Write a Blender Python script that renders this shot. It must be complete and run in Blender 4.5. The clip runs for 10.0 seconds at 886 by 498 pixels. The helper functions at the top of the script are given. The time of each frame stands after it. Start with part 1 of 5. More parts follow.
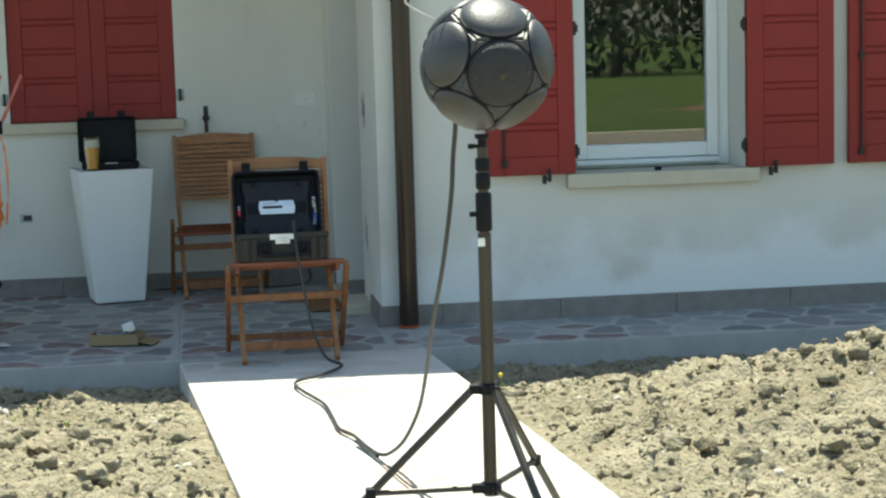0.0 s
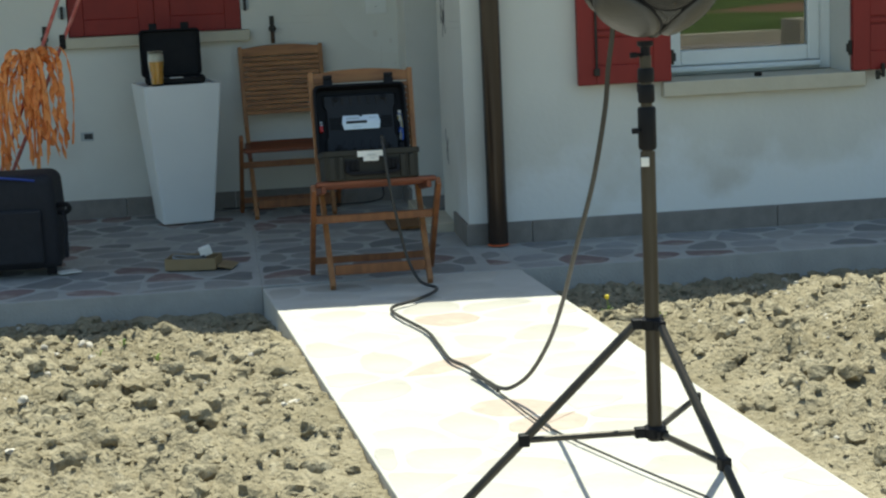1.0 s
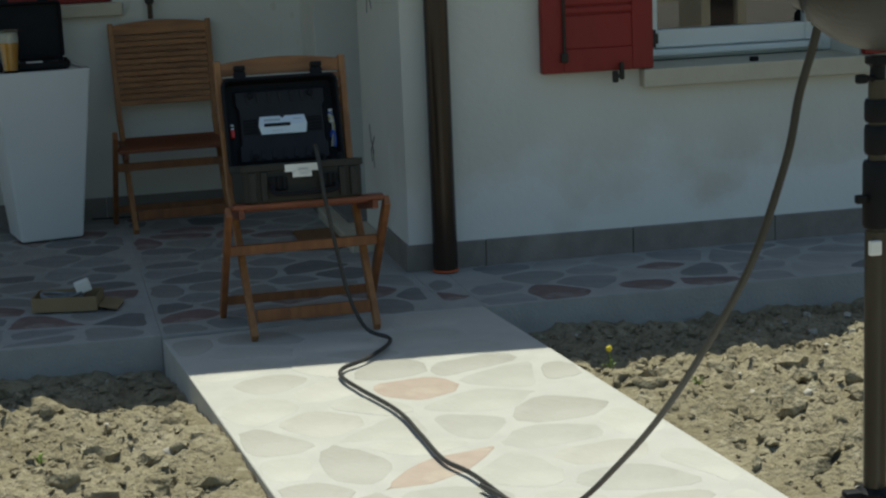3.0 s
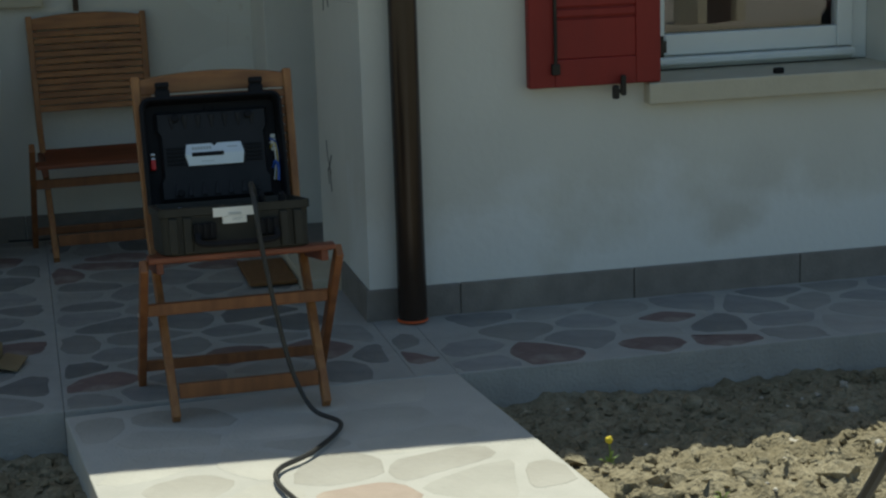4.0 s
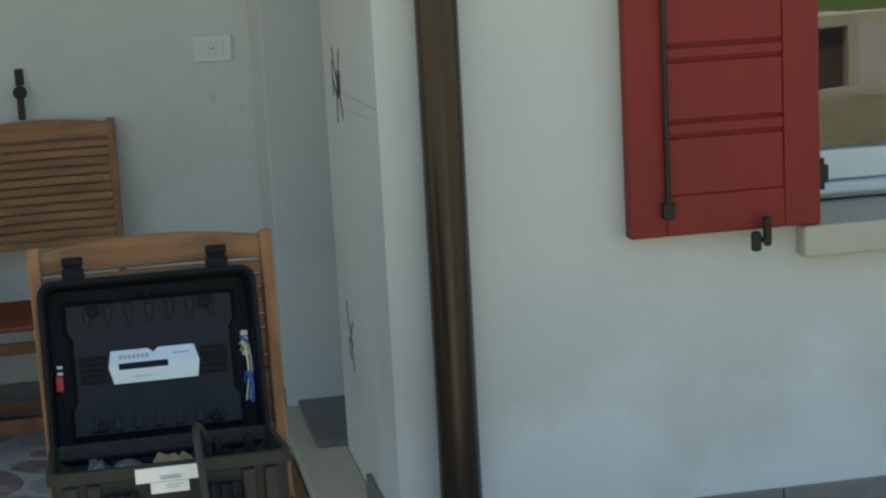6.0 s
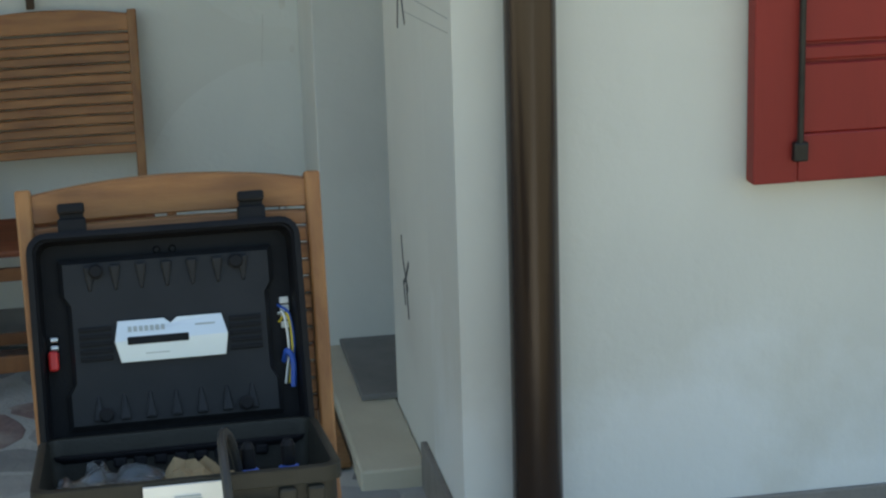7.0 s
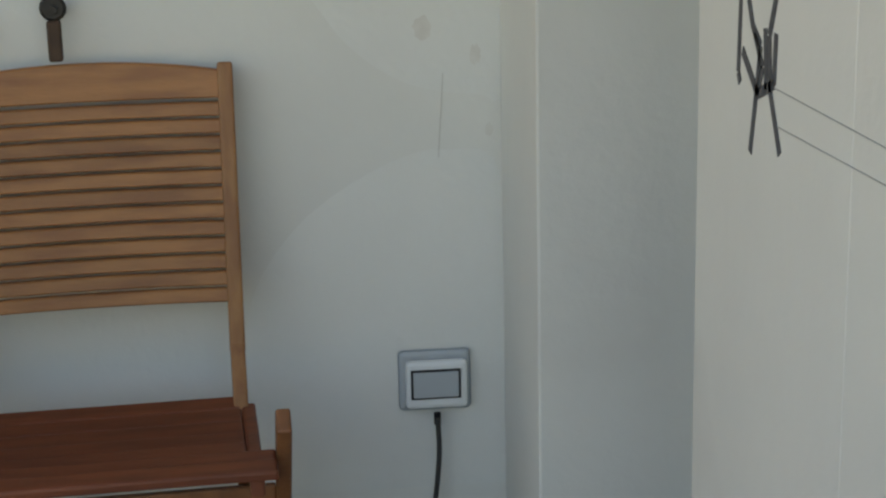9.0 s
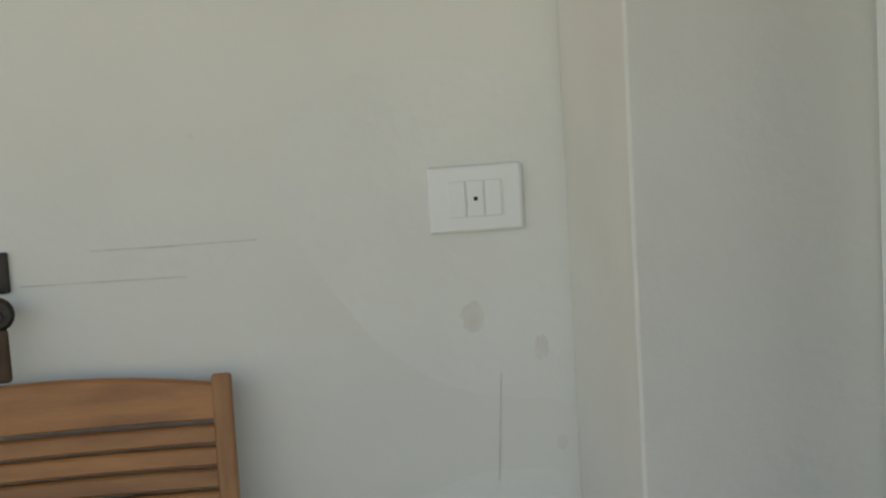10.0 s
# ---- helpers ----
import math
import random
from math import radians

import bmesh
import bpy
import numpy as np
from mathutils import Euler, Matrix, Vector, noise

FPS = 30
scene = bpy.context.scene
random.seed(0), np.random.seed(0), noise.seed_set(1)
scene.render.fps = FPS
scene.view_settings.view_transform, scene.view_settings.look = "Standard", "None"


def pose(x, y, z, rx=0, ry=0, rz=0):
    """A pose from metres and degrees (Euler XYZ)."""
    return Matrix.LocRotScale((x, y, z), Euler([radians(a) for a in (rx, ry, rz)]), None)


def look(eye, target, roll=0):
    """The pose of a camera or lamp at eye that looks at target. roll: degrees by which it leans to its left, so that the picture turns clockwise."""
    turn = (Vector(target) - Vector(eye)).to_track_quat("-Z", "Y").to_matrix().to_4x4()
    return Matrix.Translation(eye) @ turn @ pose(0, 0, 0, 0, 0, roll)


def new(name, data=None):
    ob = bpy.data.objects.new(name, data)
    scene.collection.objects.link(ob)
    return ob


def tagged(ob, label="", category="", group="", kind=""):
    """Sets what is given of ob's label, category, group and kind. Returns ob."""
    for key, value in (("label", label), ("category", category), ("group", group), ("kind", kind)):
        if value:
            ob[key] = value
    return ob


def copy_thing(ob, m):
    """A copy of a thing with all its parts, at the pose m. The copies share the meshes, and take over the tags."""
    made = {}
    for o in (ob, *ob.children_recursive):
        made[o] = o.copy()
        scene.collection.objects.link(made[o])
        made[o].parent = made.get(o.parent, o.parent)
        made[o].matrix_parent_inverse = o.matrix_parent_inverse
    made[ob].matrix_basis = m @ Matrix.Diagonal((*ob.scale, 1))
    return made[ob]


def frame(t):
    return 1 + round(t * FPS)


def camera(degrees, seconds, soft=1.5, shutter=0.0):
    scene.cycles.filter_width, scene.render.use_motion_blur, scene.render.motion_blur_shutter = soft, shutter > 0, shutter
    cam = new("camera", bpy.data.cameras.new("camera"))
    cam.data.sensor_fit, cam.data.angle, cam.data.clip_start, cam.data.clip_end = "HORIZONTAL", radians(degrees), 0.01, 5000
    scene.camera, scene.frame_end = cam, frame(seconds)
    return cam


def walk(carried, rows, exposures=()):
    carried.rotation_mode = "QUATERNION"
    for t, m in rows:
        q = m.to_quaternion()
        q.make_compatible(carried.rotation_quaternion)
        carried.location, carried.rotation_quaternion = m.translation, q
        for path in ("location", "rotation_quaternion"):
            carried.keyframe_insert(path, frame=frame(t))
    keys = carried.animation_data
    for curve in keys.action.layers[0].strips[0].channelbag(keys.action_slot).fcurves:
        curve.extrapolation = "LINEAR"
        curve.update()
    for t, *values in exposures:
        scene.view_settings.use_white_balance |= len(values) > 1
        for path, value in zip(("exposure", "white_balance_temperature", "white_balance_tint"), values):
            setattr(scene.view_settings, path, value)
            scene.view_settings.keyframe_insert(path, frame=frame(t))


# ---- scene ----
cam = camera(28.0, 10.0, soft=2.3)
PATH = [
    (0, (-0.896, -8.732, 1.415), (-0.623, -6.764, 1.180), -1.6),
    (0.5, (-0.998, -8.483, 1.395), (-0.767, -6.517, 1.115), -2.0),
    (1, (-1.146, -8.249, 1.409), (-0.905, -6.293, 1.072), -2.6),
    (1.5, (-1.311, -7.911, 1.417), (-1.034, -5.969, 1.028), -3.3),
    (2, (-1.346, -7.471, 1.393), (-1.033, -5.536, 0.993), -3.4),
    (2.5, (-1.348, -7.064, 1.419), (-0.976, -5.138, 1.028), -2.7),
    (3.8, (-1.165, -5.750, 1.430), (-0.697, -3.852, 1.011), -2.3),
    (4, (-1.042, -5.531, 1.480), (-0.598, -3.630, 1.045), -1.8),
    (4.5, (-0.955, -4.861, 1.390), (-0.487, -2.956, 0.998), -1.6),
    (5, (-0.798, -4.472, 1.422), (-0.366, -2.557, 1.043), -2.3),
    (5.5, (-0.644, -4.114, 1.454), (-0.266, -2.186, 1.080), -3.8),
    (6.9, (-0.543, -3.151, 1.475), (-0.216, -1.234, 1.009), -1.3),
    (7, (-0.536, -3.075, 1.460), (-0.220, -1.168, 0.950), -1.8),
    (7.5, (-0.513, -2.663, 1.477), (-0.241, -0.827, 0.732), -2.0),
    (8, (-0.450, -2.200, 1.419), (-0.256, -0.327, 0.746), -3.8),
    (8.5, (-0.515, -1.665, 1.407), (-0.312, 0.237, 0.822), -2.2),
    (9, (-0.492, -1.096, 1.356), (-0.306, 0.822, 0.822), -1.3),
    (9.5, (-0.483, -0.764, 1.362), (-0.306, 1.180, 0.929), -1.0),
    (10, (-0.502, -0.438, 1.364), (-0.297, 1.528, 1.058), -3.5),
]
walk(cam, [(t, look(eye, target, roll)) for t, eye, target, roll in PATH],
     [(0, 1.17, 6900, -4), (1.0, 0.72, 6900, -4), (2.0, 0.20, 6900, -4), (2.7, -0.03, 6900, -4), (4.0, -0.06, 7000, -4), (4.6, -0.13, 7100, -4), (5.0, 0.55, 7050, -4),
      (5.5, 0.97, 7150, -3), (7.0, 1.45, 7350, -1), (7.5, 1.64, 7500, 0), (8.5, 1.92, 7800, 6), (10.0, 1.85, 8300, 10)])

# ---- light ----
SUN_EL, SUN_AZ = 69.0, 8.0      # degrees above the horizon; from behind the house, a little to the right
world = bpy.data.worlds.new("sky")
scene.world = world
world.use_nodes = True
wn = world.node_tree
sky = wn.nodes.new("ShaderNodeTexSky")
sky.sky_type, sky.sun_disc = "NISHITA", False
sky.sun_elevation, sky.sun_rotation = radians(SUN_EL), radians(SUN_AZ)
wn.links.new(sky.outputs["Color"], wn.nodes["Background"].inputs["Color"])
wn.nodes["Background"].inputs["Strength"].default_value = 0.118
sun = new("sun", bpy.data.lights.new("sun", "SUN"))
sun.data.energy, sun.data.angle, sun.data.color = 4.7, radians(0.5), (1.0, 0.965, 0.915)
_e, _a = radians(SUN_EL), radians(SUN_AZ)
sun.matrix_world = look((math.sin(_a) * math.cos(_e) * 30, math.cos(_a) * math.cos(_e) * 30, math.sin(_e) * 30), (0, 0, 0))


# ---- materials ----
def mat(name, base, rough=0.6, metal=0.0, alt=None, scale=8.0, mix=0.5, bump=0.0, bump_scale=60.0, vary=0.0, island=False,
        stretch=(1, 1, 1), stain=None, stain_scale=1.2, stain_at=0.55, spec=None, coat=0.0, band=None):
    """A surface with variation at two scales: a broad stain and a fine grain, with relief."""
    m = bpy.data.materials.new(name)
    m.use_nodes = True
    n, l = m.node_tree.nodes, m.node_tree.links
    b = n["Principled BSDF"]
    b.inputs["Roughness"].default_value, b.inputs["Metallic"].default_value = rough, metal
    if spec is not None:
        b.inputs["Specular IOR Level"].default_value = spec
    if coat:
        b.inputs["Coat Weight"].default_value = coat
    co = n.new("ShaderNodeTexCoord")
    mp = n.new("ShaderNodeMapping")
    mp.inputs["Scale"].default_value = stretch
    l.new(co.outputs["Object"], mp.inputs["Vector"])
    rgb = n.new("ShaderNodeRGB")
    rgb.outputs[0].default_value = (*base, 1)
    col = rgb.outputs[0]

    def blend(fac, a, bcol, kind="MIX"):
        x = n.new("ShaderNodeMix")
        x.data_type, x.blend_type = "RGBA", kind
        l.new(fac, x.inputs[0])
        l.new(a, x.inputs[6])
        if isinstance(bcol, tuple):
            x.inputs[7].default_value = (*bcol, 1)
        else:
            l.new(bcol, x.inputs[7])
        return x.outputs[2]

    def noise_fac(s, lo, hi, top=1.0, detail=6.0, vec=None):
        t = n.new("ShaderNodeTexNoise")
        t.inputs["Scale"].default_value, t.inputs["Detail"].default_value = s, detail
        l.new(vec or mp.outputs["Vector"], t.inputs["Vector"])
        r = n.new("ShaderNodeMapRange")
        r.inputs[1].default_value, r.inputs[2].default_value, r.inputs[4].default_value = lo, hi, top
        l.new(t.outputs["Fac"], r.inputs[0])
        return r.outputs[0]

    if alt:
        col = blend(noise_fac(scale, 0.35, 0.65, mix), col, alt)
    if stain:
        col = blend(noise_fac(stain_scale, stain_at, stain_at + 0.2, 0.7), col, stain)
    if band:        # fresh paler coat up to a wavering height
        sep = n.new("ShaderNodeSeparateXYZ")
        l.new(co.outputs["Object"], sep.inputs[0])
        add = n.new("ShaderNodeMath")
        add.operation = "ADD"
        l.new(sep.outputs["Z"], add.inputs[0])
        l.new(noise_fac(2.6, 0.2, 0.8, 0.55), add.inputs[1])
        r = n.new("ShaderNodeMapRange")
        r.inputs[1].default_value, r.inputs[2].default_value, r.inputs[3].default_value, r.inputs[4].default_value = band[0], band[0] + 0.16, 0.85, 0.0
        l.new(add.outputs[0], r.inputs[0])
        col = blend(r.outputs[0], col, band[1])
    if vary:
        if island:
            g = n.new("ShaderNodeNewGeometry")
            rnd = g.outputs["Random Per Island"]
        else:
            g = n.new("ShaderNodeObjectInfo")
            rnd = g.outputs["Random"]
        h = n.new("ShaderNodeHueSaturation")
        v = n.new("ShaderNodeMapRange")
        v.inputs[3].default_value, v.inputs[4].default_value = 1 - vary, 1 + vary
        l.new(rnd, v.inputs[0])
        l.new(v.outputs[0], h.inputs["Value"])
        l.new(col, h.inputs["Color"])
        col = h.outputs["Color"]
    l.new(col, b.inputs["Base Color"])
    if bump:
        t = n.new("ShaderNodeTexNoise")
        t.inputs["Scale"].default_value, t.inputs["Detail"].default_value = bump_scale, 5.0
        l.new(mp.outputs["Vector"], t.inputs["Vector"])
        k = n.new("ShaderNodeBump")
        k.inputs["Strength"].default_value, k.inputs["Distance"].default_value = bump, 0.01
        l.new(t.outputs["Fac"], k.inputs["Height"])
        l.new(k.outputs["Normal"], b.inputs["Normal"])
    return m


PLASTER = mat("plaster", (0.68, 0.67, 0.615), 0.9, alt=(0.61, 0.60, 0.555), scale=2.2, mix=0.6, bump=0.18, bump_scale=32, stain=(0.52, 0.49, 0.44), stain_scale=1.3, stain_at=0.6)
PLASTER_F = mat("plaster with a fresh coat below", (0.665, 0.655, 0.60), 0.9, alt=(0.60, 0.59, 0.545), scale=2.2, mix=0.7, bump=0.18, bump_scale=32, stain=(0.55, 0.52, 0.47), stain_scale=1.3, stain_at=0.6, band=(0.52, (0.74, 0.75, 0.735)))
PATCH = mat("fresh plaster", (0.685, 0.68, 0.632), 0.9, alt=(0.625, 0.62, 0.578), scale=5, mix=0.5, bump=0.2, bump_scale=60)
BASE = mat("grey plinth stone", (0.23, 0.21, 0.19), 0.75, alt=(0.17, 0.155, 0.14), scale=14, mix=0.7, bump=0.3, bump_scale=90, stain=(0.30, 0.28, 0.25), stain_scale=3)
SILL = mat("cream sill stone", (0.55, 0.50, 0.39), 0.7, alt=(0.48, 0.43, 0.33), scale=10, mix=0.6, bump=0.15, bump_scale=80)
RED = mat("red shutter paint", (0.250, 0.0145, 0.010), 0.58, alt=(0.21, 0.012, 0.009), scale=5, mix=0.7, bump=0.08, bump_scale=30, stretch=(3, 3, 0.6))
IRON = mat("black iron", (0.025, 0.024, 0.023), 0.5, 0.6, alt=(0.05, 0.045, 0.04), scale=30, mix=0.6, bump=0.2)
PIPE = mat("brown downpipe enamel", (0.036, 0.023, 0.017), 0.26, 0.3, alt=(0.05, 0.033, 0.024), scale=6, mix=0.5, stretch=(1, 1, 0.3), bump=0.05, stain=(0.16, 0.14, 0.12), stain_scale=45, stain_at=0.72)
ORANGE = mat("orange sleeve", (0.65, 0.12, 0.03), 0.6, alt=(0.5, 0.09, 0.03), scale=40)
PVC = mat("white window frame", (0.74, 0.77, 0.76), 0.35, alt=(0.68, 0.71, 0.71), scale=6)
MORTAR = mat("cement joints", (0.485, 0.47, 0.435), 0.95, alt=(0.42, 0.408, 0.375), scale=9, mix=0.6, bump=0.4, bump_scale=110, stain=(0.50, 0.485, 0.445), stain_scale=2.0)
# shaded copy of the path cement: porch shade is put into the colour
MORTAR_SHADED = mat("cement joints darkened for porch shade", (0.40, 0.395, 0.375), 0.95, alt=(0.33, 0.325, 0.31), scale=9, mix=0.7, bump=0.5, bump_scale=90, stain=(0.42, 0.41, 0.385), stain_scale=2.4)
WOOD = mat("oiled teak", (0.36, 0.155, 0.05), 0.5, alt=(0.22, 0.085, 0.028), scale=7, mix=0.8, bump=0.12, bump_scale=40, stretch=(1, 6, 6), vary=0.12)
WOODV = mat("oiled teak upright", (0.36, 0.165, 0.055), 0.5, alt=(0.23, 0.09, 0.03), scale=7, mix=0.8, bump=0.12, bump_scale=40, stretch=(6, 6, 1), vary=0.1)
WOODM = mat("brown teak", (0.27, 0.105, 0.036), 0.5, alt=(0.17, 0.062, 0.022), scale=7, mix=0.8, bump=0.12, bump_scale=40, stretch=(5, 5, 1), vary=0.12)
WOODR = mat("reddish teak", (0.20, 0.055, 0.022), 0.5, alt=(0.12, 0.032, 0.014), scale=7, mix=0.8, bump=0.12, bump_scale=40, stretch=(1, 6, 6), vary=0.12)
WHITE = mat("white planter plastic", (0.78, 0.79, 0.78), 0.38, alt=(0.72, 0.73, 0.73), scale=4, mix=0.5, bump=0.03)
CASE = mat("olive black case plastic", (0.020, 0.019, 0.014), 0.55, spec=0.35, alt=(0.028, 0.026, 0.020), scale=25, mix=0.6, bump=0.15, bump_scale=250)
BLACK = mat("black plastic", (0.006, 0.006, 0.008), 0.55, spec=0.2, alt=(0.010, 0.010, 0.012), scale=20, mix=0.6, bump=0.08, bump_scale=200)
AMP = mat("dark grey amplifier casting", (0.017, 0.018, 0.021), 0.5, 0.1, spec=0.25, alt=(0.024, 0.025, 0.029), scale=14, mix=0.6, bump=0.1, bump_scale=300)
STAND = mat("dark bronze stand tube", (0.045, 0.038, 0.030), 0.35, 0.5, alt=(0.08, 0.07, 0.055), scale=14, mix=0.5, stretch=(1, 1, 0.3), bump=0.08)
SPEAKER = mat("dark grey speaker shell", (0.055, 0.055, 0.055), 0.46, 0.3, alt=(0.075, 0.073, 0.07), scale=10, mix=0.5, bump=0.1, bump_scale=120)
GRILLE = mat("speaker grille", (0.020, 0.020, 0.021), 0.5, 0.2, alt=(0.04, 0.038, 0.036), scale=180, mix=0.9, bump=0.5, bump_scale=400)
CABLE = mat("black cable rubber", (0.018, 0.018, 0.018), 0.5, alt=(0.03, 0.029, 0.027), scale=30, mix=0.6)
STEEL = mat("bright steel", (0.55, 0.55, 0.53), 0.3, 1.0, alt=(0.45, 0.45, 0.44), scale=30)
PLATE = mat("brushed silver plate", (0.72, 0.76, 0.80), 0.32, 0.35, alt=(0.66, 0.70, 0.74), scale=20, mix=0.4)
PAPER = mat("white paper", (0.78, 0.77, 0.73), 0.8, alt=(0.70, 0.69, 0.65), scale=14)
SWITCHW = mat("white switch plastic", (0.72, 0.73, 0.71), 0.35, alt=(0.68, 0.69, 0.67), scale=5)
CARD = mat("brown cardboard", (0.30, 0.22, 0.12), 0.85, alt=(0.24, 0.17, 0.09), scale=10, mix=0.6, bump=0.1)
NYLON = mat("black nylon", (0.008, 0.009, 0.014), 0.75, alt=(0.014, 0.015, 0.022), scale=40, mix=0.6, bump=0.4, bump_scale=220)
TAPEY = mat("faded orange tape", (0.75, 0.22, 0.05), 0.6, alt=(0.85, 0.36, 0.12), scale=9, mix=0.8)
GREYP = mat("grey socket plastic", (0.40, 0.43, 0.44), 0.4, alt=(0.35, 0.38, 0.39), scale=8)
MAT_B = mat("coir mat", (0.26, 0.13, 0.05), 0.95, alt=(0.18, 0.085, 0.03), scale=60, mix=0.8, bump=0.8, bump_scale=250)
GREYSTONE = mat("grey threshold stone", (0.20, 0.19, 0.18), 0.6, alt=(0.15, 0.145, 0.14), scale=12, mix=0.7, bump=0.15)
LEAD = mat("pencil lead", (0.33, 0.33, 0.32), 0.8, alt=(0.42, 0.42, 0.40), scale=60)
PENCIL = mat("dark marker scribble", (0.06, 0.06, 0.065), 0.8, alt=(0.12, 0.12, 0.12), scale=60)
# near-black base colour stands in for the shade inside rooms and recesses
SHADE_DARK = mat("dark colour for unlit rooms", (0.04, 0.04, 0.042), 0.8, alt=(0.06, 0.06, 0.06), scale=2)
ROOF = mat("roof boards", (0.25, 0.16, 0.09), 0.7, alt=(0.2, 0.12, 0.07), scale=4, stretch=(6, 0.6, 1))


def glass_mat(name, tint=(1, 1, 1), rough=0.0, ior=1.5):
    m = bpy.data.materials.new(name)
    m.use_nodes = True
    b = m.node_tree.nodes["Principled BSDF"]
    b.inputs["Base Color"].default_value = (*tint, 1)
    b.inputs["Transmission Weight"].default_value, b.inputs["Roughness"].default_value, b.inputs["IOR"].default_value = 1.0, rough, ior
    return m


GLASS = glass_mat("coated window glass", ior=1.68)


# ---- mesh helpers ----
def link(name, bm, material, parent=None, label=""):
    me = bpy.data.meshes.new(name)
    bm.normal_update()
    bm.to_mesh(me)
    bm.free()
    if material:
        for one in (material if isinstance(material, (list, tuple)) else [material]):
            me.materials.append(one)
    ob = new(name, me)
    if parent is not None:
        ob.parent = parent
    if label:
        tagged(ob, label)
    return ob


def part(name, bm, material, parent, label=""):
    """One mesh object under a thing or a part."""
    return link(name, bm, material, parent, label)


def thing(name, at, label, category, group="", rz=0.0, kind=""):
    ob = new(name)
    ob.matrix_world = pose(*at, 0, 0, rz)
    ob.empty_display_size = 0.1
    return tagged(ob, label, category, group, kind)


def smooth(ob, deg=40):
    me = ob.data
    me.polygons.foreach_set("use_smooth", [True] * len(me.polygons))
    try:
        me.set_sharp_from_angle(angle=radians(deg))
    except AttributeError:
        pass
    return ob


def box(bm, x0, y0, z0, x1, y1, z1, bev=0.0, m=None, seg=2):
    """A box, with worn edges."""
    r = bmesh.ops.create_cube(bm, size=1.0)
    vs = r["verts"]
    for v in vs:
        v.co = Vector(((x0 + x1) / 2 + v.co.x * (x1 - x0), (y0 + y1) / 2 + v.co.y * (y1 - y0), (z0 + z1) / 2 + v.co.z * (z1 - z0)))
    es = list({e for v in vs for e in v.link_edges})
    if bev:
        r = bmesh.ops.bevel(bm, geom=es, offset=bev, segments=seg, affect="EDGES", profile=0.5)
        vs = list({v for f in r["faces"] for v in f.verts} | {v for v in vs if v.is_valid})
    if m is not None:
        bmesh.ops.transform(bm, matrix=m, verts=[v for v in vs if v.is_valid])
    return vs


def bx(*a, **k):
    bm = bmesh.new()
    box(bm, *a, **k)
    return bm


def beam(bm, p, q, w, t, bev=0.003, side=(1, 0, 0)):
    """A squared bar from p to q: w along side, t across it."""
    p, q = Vector(p), Vector(q)
    d = q - p
    zax = d.normalized()
    x = Vector(side)
    x = (x - zax * x.dot(zax)).normalized()
    y = zax.cross(x)
    m = Matrix((x, y, zax)).transposed().to_4x4()
    m.translation = p
    return box(bm, -w / 2, -t / 2, 0, w / 2, t / 2, d.length, bev, m)


def rod(bm, p, q, r, r2=None, n=14):
    p, q = Vector(p), Vector(q)
    d = q - p
    m = Matrix.Translation((p + q) / 2) @ d.to_track_quat("Z", "Y").to_matrix().to_4x4()
    return bmesh.ops.create_cone(bm, cap_ends=True, segments=n, radius1=r, radius2=r if r2 is None else r2, depth=d.length, matrix=m)["verts"]


def lathe(bm, profile, n=24, at=(0, 0, 0)):
    """A turned body from pairs of radius and height."""
    rings = []
    for r, z in profile:
        rings.append([bm.verts.new((at[0] + r * math.cos(2 * math.pi * i / n), at[1] + r * math.sin(2 * math.pi * i / n), at[2] + z)) for i in range(n)])
    for a, b in zip(rings, rings[1:]):
        for i in range(n):
            bm.faces.new((a[i], a[(i + 1) % n], b[(i + 1) % n], b[i]))
    bm.faces.new(rings[0][::-1])
    bm.faces.new(rings[-1])


def spline(points, steps=8):
    """Points along a smooth line through the given ones."""
    ps = [Vector(p) for p in points]
    ps = [2 * ps[0] - ps[1], *ps, 2 * ps[-1] - ps[-2]]
    out = []
    for a, b, c, d in zip(ps, ps[1:], ps[2:], ps[3:]):
        for i in range(steps):
            t = i / steps
            out.append(0.5 * (2 * b + (c - a) * t + (2 * a - 5 * b + 4 * c - d) * t * t + (3 * b - a - 3 * c + d) * t ** 3))
    return [*out, ps[-2]]


def tube(bm, points, r, n=8, steps=8, r2=None):
    """A round cable along a smooth line."""
    ps = spline(points, steps)
    rings, x = [], Vector((1, 0.13, 0.07))
    for i, p in enumerate(ps):
        d = (ps[min(i + 1, len(ps) - 1)] - ps[max(i - 1, 0)]).normalized()
        x = (x - d * x.dot(d)).normalized()
        y = d.cross(x)
        rr = r if r2 is None else r + (r2 - r) * i / (len(ps) - 1)
        rings.append([bm.verts.new(p + (x * math.cos(2 * math.pi * k / n) + y * math.sin(2 * math.pi * k / n)) * rr) for k in range(n)])
    for a, b in zip(rings, rings[1:]):
        for k in range(n):
            bm.faces.new((a[k], a[(k + 1) % n], b[(k + 1) % n], b[k]))
    bm.faces.new(rings[0][::-1])
    bm.faces.new(rings[-1])


